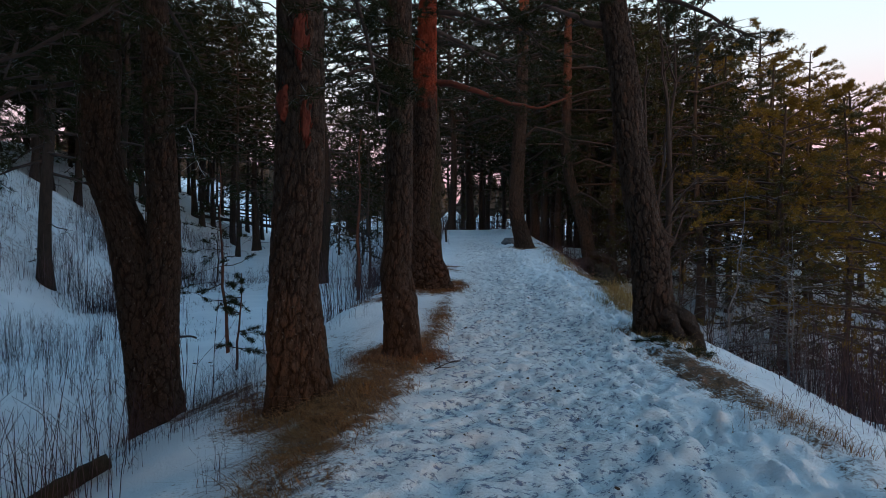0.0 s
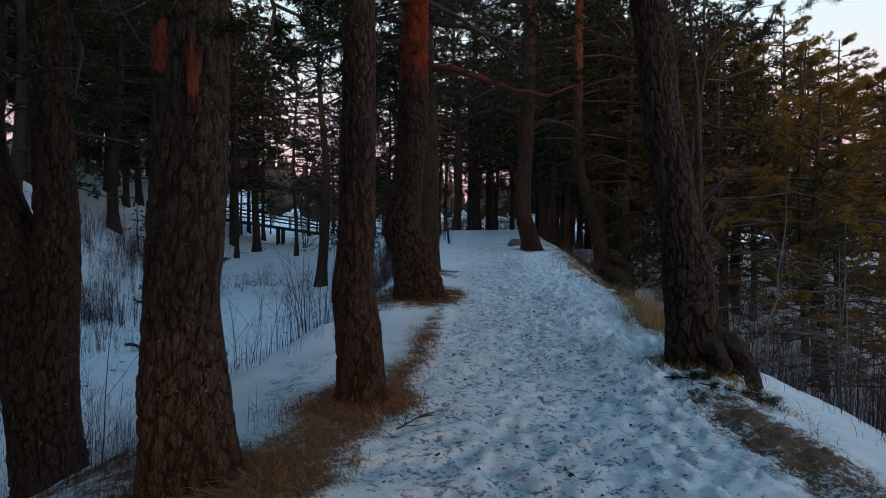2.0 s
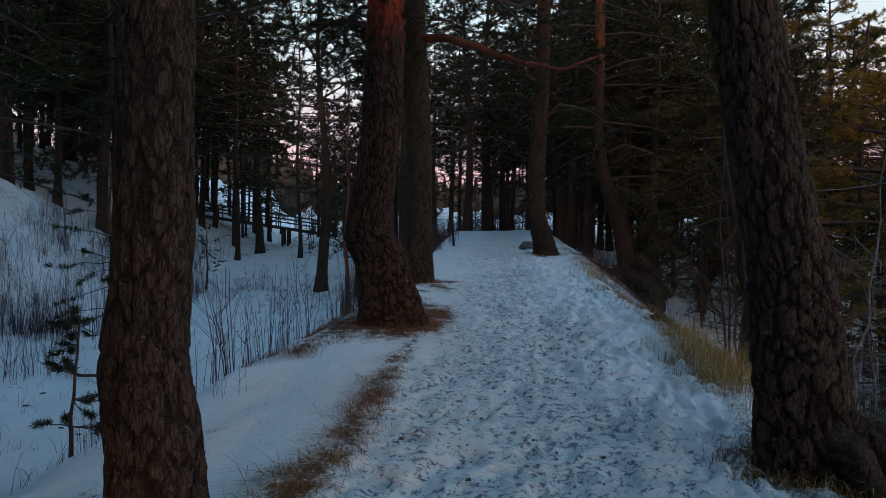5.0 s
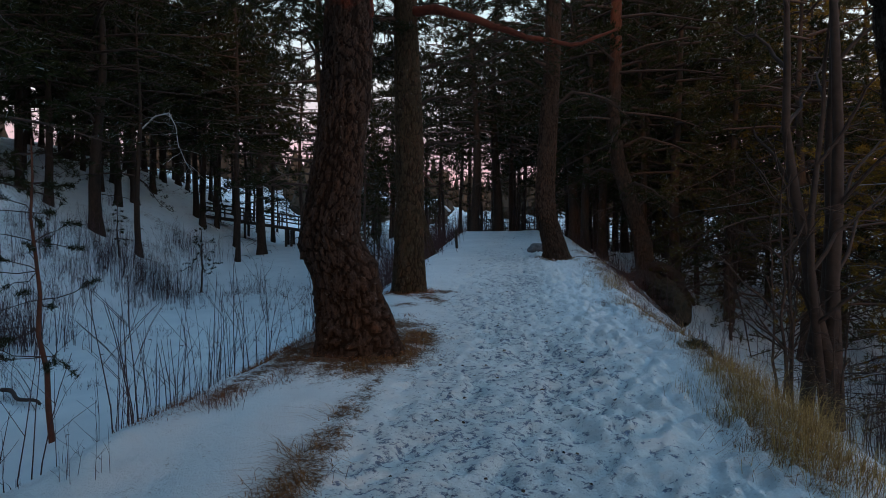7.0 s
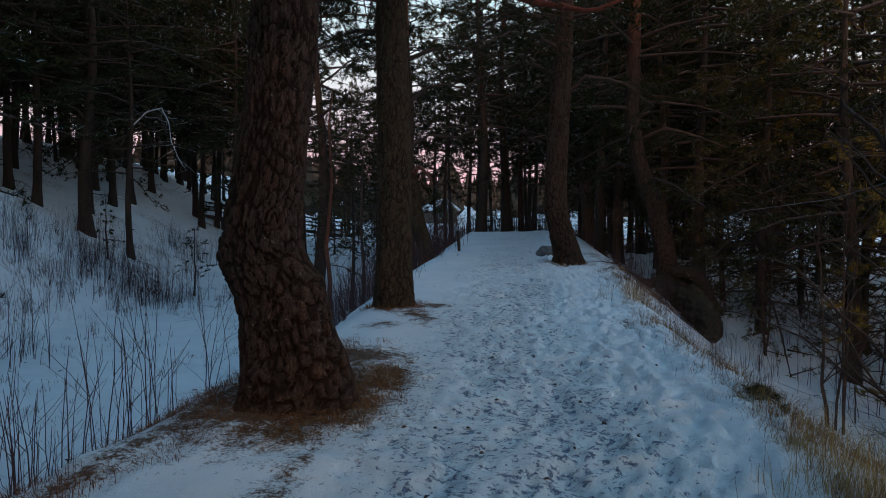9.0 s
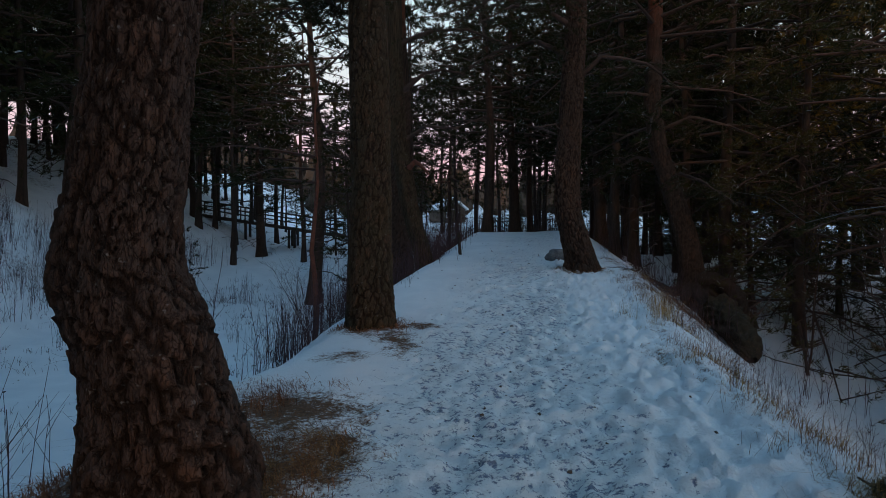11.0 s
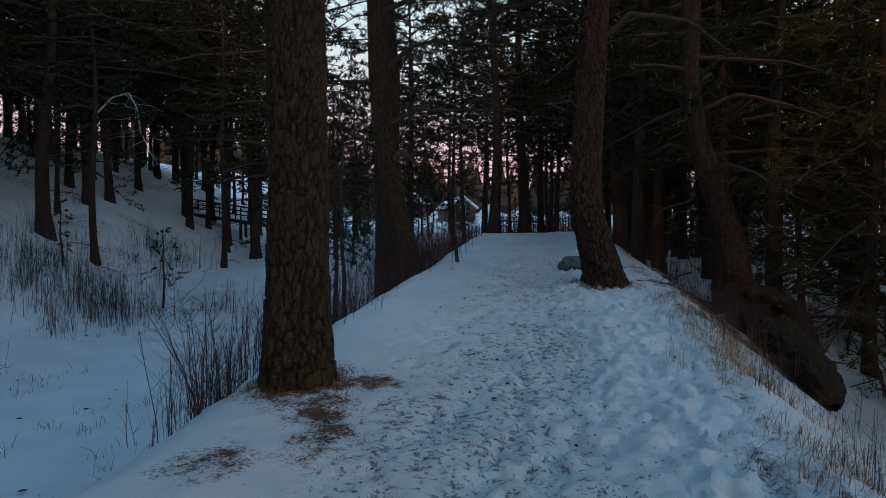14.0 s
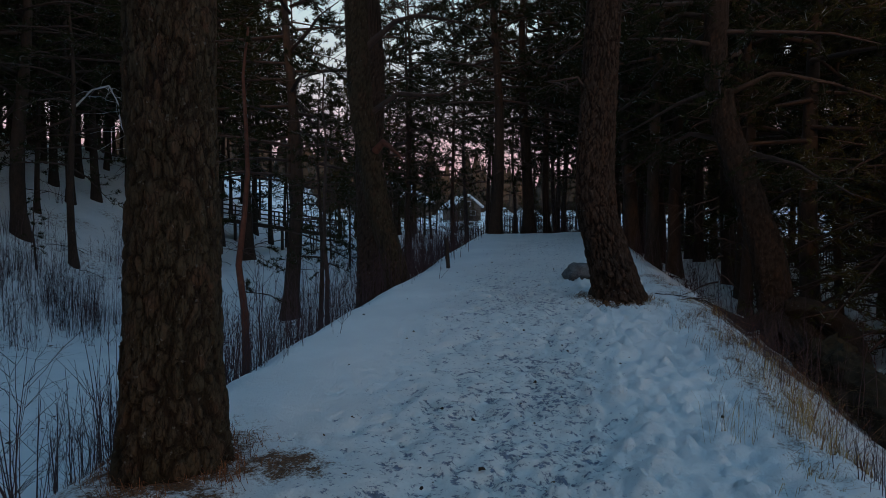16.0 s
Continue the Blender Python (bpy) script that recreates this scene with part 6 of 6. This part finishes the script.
t = np.linspace(0, 1, 80)
knots = np.linspace(0, 1, len(stump_line))
fine = np.stack([np.interp(t, knots, [p[c] for p in stump_line]) for c in range(3)], -1)
turn, at = np.meshgrid(np.linspace(0, 2 * np.pi, 48, endpoint=False), t)
body = (0.50 - 0.24 * at) * (0.55 + 0.55 * fbm(np.cos(turn) * 1.6 + 4, at * 6 + np.sin(turn) * 1.6, 4, 0.6) + 0.8 * (fbm(np.cos(turn) * 5, np.sin(turn) * 5 + at * 14, 4, 0.75) - 0.32)) * np.interp(at, [0, 0.9, 1], [1, 1, 0.35])
v, f = rings(fine, body, 48)
link_mesh("trunk", v - np.array(stump.location), f, M_MOSSROCK, stump)
root_tube("root", [(7.4, 30.2, 1.1), (7.8, 29.8, 1.05), (8.1, 29.4, 0.75), (8.15, 29.0, 0.35), (7.95, 28.6, -0.1), (7.7, 28.2, -0.4)], 0.20, 0.17, M_BARK_SHADED, ROOTED, 72)
for k, heading in enumerate((-1.35, -1.75, -2.2, -0.95, -0.4, -2.8)):
    pts = [(7.3 + d * math.cos(heading + 0.15 * d * math.sin(k)), 30.5 + d * math.sin(heading), max(float(land(7.3 + d * math.cos(heading), 30.5 + d * math.sin(heading))) + 0.12, 0.95 - 0.5 * d) - (0.35 if d > 1.7 else 0)) for d in (0.15, 0.45, 0.8, 1.2, 1.6, 1.9)]
    root_tube("root", pts, 0.19, 0.06, M_BARK_SHADED, ROOTED, 40 + k)
for k, pts in enumerate(([(3.54, 9.63, 0.51), (3.72, 9.42, 0.41), (3.84, 9.26, 0.18), (3.90, 9.18, -0.10)], [(3.41, 9.55, 0.43), (3.51, 9.30, 0.32), (3.56, 9.14, 0.10)], [(3.58, 9.79, 0.51), (3.82, 9.71, 0.35), (3.94, 9.63, -0.02)])):
    root_tube("root", pts, 0.15, 0.08, M_BARK, LEANER, 50 + k)


def log(a, b, r, label, seed, mat=None):
    ob = new("fallen_log")
    a, b = np.array(a, float), np.array(b, float)
    ob.location = a
    tagged(ob, label, "log")
    rs = np.random.RandomState(seed)
    t = np.linspace(0, 1, 24)
    line = (b - a) * t[:, None] + np.array([0, 0, 0.0]) + 0.03 * np.sin(t * 9)[:, None]
    rad = (r * (1 - 0.4 * t))[:, None] * (1 + 0.12 * rs.normal(size=(24, 12)) * 0.6)
    v, f = rings(line, rad, 12)
    v = np.concatenate([v, line[:1], line[-1:]])
    n = len(v)
    faces = f.tolist() + [[n - 2, (k + 1) % 12, k] for k in range(12)] + [[n - 1, 276 + k, 276 + (k + 1) % 12] for k in range(12)]
    link_mesh("trunk", v, faces, mat or M_MOSSROCK, ob)


log(on(-4.6, 4.6, 0.08), on(-3.2, 5.8, 0.10), 0.12, "mossy fallen log half buried in the snow", 1)
log(on(-9.5, 20.3, 0.15), on(-7.8, 19.2, 0.12), 0.05, "broken branch lying on the snow", 2, M_TWIG)


def fallen_bough(x, y, turn, ln, label, seed, green=True):
    ob = new("fallen_bough")
    ob.location = on(x, y, 0.03)
    tagged(ob, label, "branch")
    rs = np.random.RandomState(seed)
    line = limb_line((0, 0, 0.02), turn, ln, 0.02, 0.0, rs, 8, 0.12)
    line[:, 2] = np.abs(line[:, 2]) * 0.4 + land(line[:, 0] + x, line[:, 1] + y) - ob.location.z + 0.03
    v, f = rings(line, np.linspace(0.009, 0.003, 8), 5)
    link_mesh("stem", v, f, M_TWIG, ob)
    spots, aims = [], []
    for q in range(12):
        at = line[rs.randint(1, 8)]
        tw = limb_line(at, turn + rs.choice([-1, 1]) * (0.4 + 0.6 * rs.rand()), ln * (0.15 + 0.25 * rs.rand()), 0.08, 0.0, rs, 4, 0.2)
        tv, tf = rings(tw, np.linspace(0.006, 0.003, 4), 3)
        link_mesh("twig", tv, tf, M_TWIG, ob)
        for g in range(5):
            spots.append(tw[0] + (tw[3] - tw[0]) * (0.3 + 0.14 * g))
            aims.append((tw[3] - tw[0]) * 2)
    if green:
        nv, nf = needles(np.array(spots), np.array(aims), 0.07, 0.004, 26, rs, 0.7)
        tagged(link_mesh("needles", nv, nf, M_NEEDLE, ob, smooth=False), kind="stuff")


fallen_bough(2.95, 8.75, -0.75, 0.75, "green pine bough lying on the snow", 1)
fallen_bough(2.75, 8.95, 0.1, 0.5, "small green pine bough lying on the snow", 2)
fallen_bough(-0.1, 7.1, 1.1, 0.55, "thin bare twig lying at the path's edge", 3, False)
fallen_bough(4.4, 28.2, -0.6, 1.5, "dry dark bough lying beside the pine", 4, False)
fallen_bough(4.7, 27.6, 0.3, 1.3, "dry dark bough lying on the lip", 5, False)
fallen_bough(4.05, 15.9, -1.3, 0.6, "small dark pine bough on the edge of the slope", 6)


# ---- footbridge over the hollow ----
def footbridge():
    a, b = Vector((-26.0, 65.0, 4.95)), Vector((-13.2, 67.0, 3.0))
    ob = new("footbridge")
    ob.location = a
    tagged(ob, "dark wooden footbridge with three-bar railings over the hollow", "bridge")
    d = b - a
    ln = d.length
    flat = Vector((d.x, d.y, 0)).normalized()
    nrm = Vector((-flat.y, flat.x, 0))
    m = Matrix((( *d.normalized(), 0), (*nrm, 0), (*d.normalized().cross(nrm), 0), (0, 0, 0, 1))).transposed()

    def bar(name, p, q, w, h):
        bm = bmesh.new()
        box(bm, ((q - p).length, w, h), (0, 0, 0), 0, 0.008)
        o = part(name, bm, M_PLANK, ob)
        o.matrix_basis = Matrix.Translation((p + q) / 2) @ m
        return o

    z = Vector((0, 0, 1))
    for side in (-0.75, 0.75):
        bar("beam", nrm * side - z * 0.16, d + nrm * side - z * 0.16, 0.14, 0.26)
        for h in (0.45, 0.80, 1.18):
            bar("rail", nrm * (side * 1.06) + z * h, d + nrm * (side * 1.06) + z * h, 0.045, 0.11)
        for k in range(8):
            p = d * (k / 7) + nrm * side
            bm = bmesh.new()
            box(bm, (0.10, 0.10, 1.4), (0, 0, 0), 0, 0.006)
            part("rail_post", bm, M_PLANK, ob).location = p + z * 0.53
        for f in (0.32, 0.62, 0.66):
            p = d * f + nrm * side
            top = (a + p).z - 0.2
            foot = float(land((a + p).x, (a + p).y)) - 0.2
            bm = bmesh.new()
            box(bm, (0.2, 0.2, max(0.3, top - foot)), (0, 0, 0), 0, 0.01)
            part("leg", bm, M_PLANK, ob).location = p + z * ((top + foot) / 2 - (a + p).z)
    plank = bmesh.new()
    box(plank, (0.18, 1.6, 0.05), (0, 0, 0), 0, 0.005)
    first = part("plank", plank, M_PLANK, ob)
    first.matrix_basis = Matrix.Translation(d * (0.5 * 0.2 / ln)) @ m
    for k in range(1, int(ln / 0.2)):
        o = new("plank", first.data)
        o.parent = ob
        o.matrix_basis = Matrix.Translation(d * ((k + 0.5) * 0.2 / ln)) @ m


footbridge()


def picket_fence(x0, y0, x1, y1, height, label):
    n = int(math.hypot(x1 - x0, y1 - y0) / 0.16)
    ob = new("picket_fence")
    ob.location = on(x0, y0)
    tagged(ob, label, "fence")
    bm = bmesh.new()
    box(bm, (0.05, 0.02, height), (0, 0, height / 2), 0, 0.004)
    first = None
    for k in range(n):
        x, y = x0 + (x1 - x0) * k / n, y0 + (y1 - y0) * k / n
        if first is None:
            o = first = part("picket", bm, M_PLANK, ob)
        else:
            o = new("picket", first.data)
            o.parent = ob
        o.location = Vector(on(x, y)) - ob.location
    for h in (0.25, 0.8):
        line = np.array([np.array(on(x0 + (x1 - x0) * f, y0 + (y1 - y0) * f, height * h)) - np.array(ob.location) + np.array([0, 0.03, 0]) for f in np.linspace(0, 1, 12)])
        v, f = rings(line, np.full(12, 0.03), 4, 0.78)
        link_mesh("rail", v, f, M_PLANK, ob)


picket_fence(-3.0, 54.5, 9.0, 55.5, 1.35, "weathered picket fence past the crest of the path")
picket_fence(11.5, 46.0, 19.0, 49.0, 1.1, "thin picket fence below the slope")


def house(x, y, w, dp, h, turn, label):
    ob = new("house")
    ob.matrix_basis = Matrix.Translation(on(x, y, -0.3)) @ Matrix.Rotation(turn, 4, "Z")
    tagged(ob, label, "house", "far houses")
    bm = bmesh.new()
    ridge = h + w * 0.36
    lo = [(-w / 2, -dp / 2), (w / 2, -dp / 2), (w / 2, dp / 2), (-w / 2, dp / 2)]
    b0 = [bm.verts.new((*p, 0)) for p in lo]
    b1 = [bm.verts.new((*p, h)) for p in lo]
    g0, g1 = bm.verts.new((0, -dp / 2, ridge)), bm.verts.new((0, dp / 2, ridge))
    for k in range(4):
        q = (k + 1) % 4
        if k in (0, 2):
            bm.faces.new((b0[k], b0[q], b1[q], g0 if k == 0 else g1, b1[k]))
        else:
            bm.faces.new((b0[k], b0[q], b1[q], b1[k]))
    part("wall", bm, M_WALL, ob)
    for side in (-1, 1):
        bm = bmesh.new()
        ln = math.hypot(w / 2 + 0.5, (ridge - h) * (w / 2 + 0.5) / (w / 2))
        box(bm, (ln, dp + 1.0, 0.35), (0, 0, 0), 0, 0.06)
        o = part("roof", bm, M_ROOF, ob, "roof slope under thick snow")
        ang = math.atan2(ridge - h, w / 2)
        o.matrix_basis = Matrix.Translation((side * (w / 4 + 0.2), 0, (ridge + h) / 2 + 0.06)) @ Matrix.Rotation(side * ang, 4, "Y")
    for k, (wx, wz) in enumerate(((-w / 5, h * 0.55), (w / 5, h * 0.55), (0, h + 0.4))):
        win = part("window", box(bmesh.new(), (0.95, 0.1, 1.1), (wx, -dp / 2 - 0.02, wz), 0, 0.01), M_ROOF, ob, "white window frame")
        part("pane", box(bmesh.new(), (0.75, 0.05, 0.9), (wx, -dp / 2 - 0.06, wz), 0, 0), M_POST, win, "dark glass pane")


house(-9.5, 128, 5, 6, 2.6, 0.5, "far house with a snow-covered gable roof")
house(-24, 140, 10, 12, 3.6, -0.3, "far house under snow beyond the wood")


# ---- frosted dead limb on the hillside, far woods ----
holder = forest_tree("far_c", -21.6, 46.3, 0.95, 0.6)
bough(holder, [(-21.6, 46.3, 9.8), (-20.6, 45.6, 10.9), (-19.7, 45.3, 11.2), (-19.3, 45.3, 10.3), (-19.1, 45.3, 9.0), (-18.7, 45.3, 8.0), (-18.2, 45.3, 7.2)], 0.055, M_FROST, 61, name="dead_limb", twigs=26, tuft=0, start=0.1, label="dead drooping limb white with frost", size=1.5)


def far_woods():
    rs = np.random.RandomState(5)
    pieces = []
    for k in range(900):
        y = 150 + 330 * rs.rand()
        x = (rs.rand() * 2 - 1) * (y * 1.0 + 30)
        h = 9 + 8 * rs.rand()
        zs = np.linspace(0, 1, 7)
        rad = (h * 0.22 * (1.05 - zs) * np.array([0.25, 1, 0.85, 1, 0.8, 0.7, 0.2]))[:, None] * (0.7 + 0.6 * rs.rand(7, 7))
        line = np.stack([np.full(7, x), np.full(7, y), float(land(x, y)) + h * zs], -1)
        pieces.append(rings(line, rad, 7))
    v, f = joined(pieces)
    tagged(link_mesh("far_woods", v, f, M_FARWOOD, smooth=False), "distant brown-green woods on the far slope", "woods", kind="stuff")


def backdrop_woods():
    """The pines behind and far round the walk, as one growth; the unseen ones behind are added to block light."""
    v, f = CROWNS["shade_a"][1]
    tv, tf = simple_trunk(0.22, 0.03, 15.5, (0, 0), 77, 6)
    tf = np.concatenate([tf[:, [0, 1, 2]], tf[:, [0, 2, 3]]])
    verts, faces, base = [], [], 0
    for x, y, scale, turn in BACKDROP:
        c, d = math.cos(turn) * scale, math.sin(turn) * scale
        for part_v, part_f in ((v, f), (tv, tf)):
            verts.append(np.stack([part_v[:, 0] * c - part_v[:, 1] * d + x, part_v[:, 0] * d + part_v[:, 1] * c + y, part_v[:, 2] * scale + float(land(x, y))], -1))
            faces.append(part_f + base)
            base += len(part_v)
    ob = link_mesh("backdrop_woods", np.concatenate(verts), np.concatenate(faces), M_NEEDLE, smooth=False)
    ob.data.materials.append(M_BARK_FAR)
    one = [0] * len(f) + [1] * len(tf)
    ob.data.polygons.foreach_set("material_index", one * len(BACKDROP))
    tagged(ob, "dense dark pines round the snowy wood, the unseen ones added to block light", "woods", kind="stuff")


backdrop_woods()
M_FARWOOD = plain("far_wood", (0.035, 0.030, 0.024), (0.095, 0.065, 0.045), 0.4, 0.95, 0.0, (1, 1, 1), 0.4)
far_woods()


def left_growth():
    """Dense clump on the slope of the hollow, and tall whips on the near bank."""
    slope = []
    for k in range(20):
        slope.append((R.choice([1, 4, 0]), R.uniform(-16.6, -12.2), R.gauss(25.5, 0.6), R.uniform(0.95, 1.5)))
    for k in range(11):
        y = R.uniform(4.3, 6.4)
        plant_shrub(R.choice([3, 5]), -y * R.uniform(0.5, 0.72), y, R.uniform(0.4, 0.62), "tall bare whips rising from the bank", "whips on the bank")
    for k in range(18):
        y = R.uniform(11, 20)
        slope.append((R.choice([0, 4, 1]), -y * R.uniform(0.52, 0.74), y, R.uniform(0.5, 0.9)))
    joined_shrubs(slope, "dense dark bare shrubs on the slope of the snowy hollow", "hollow_shrubs")


left_growth()
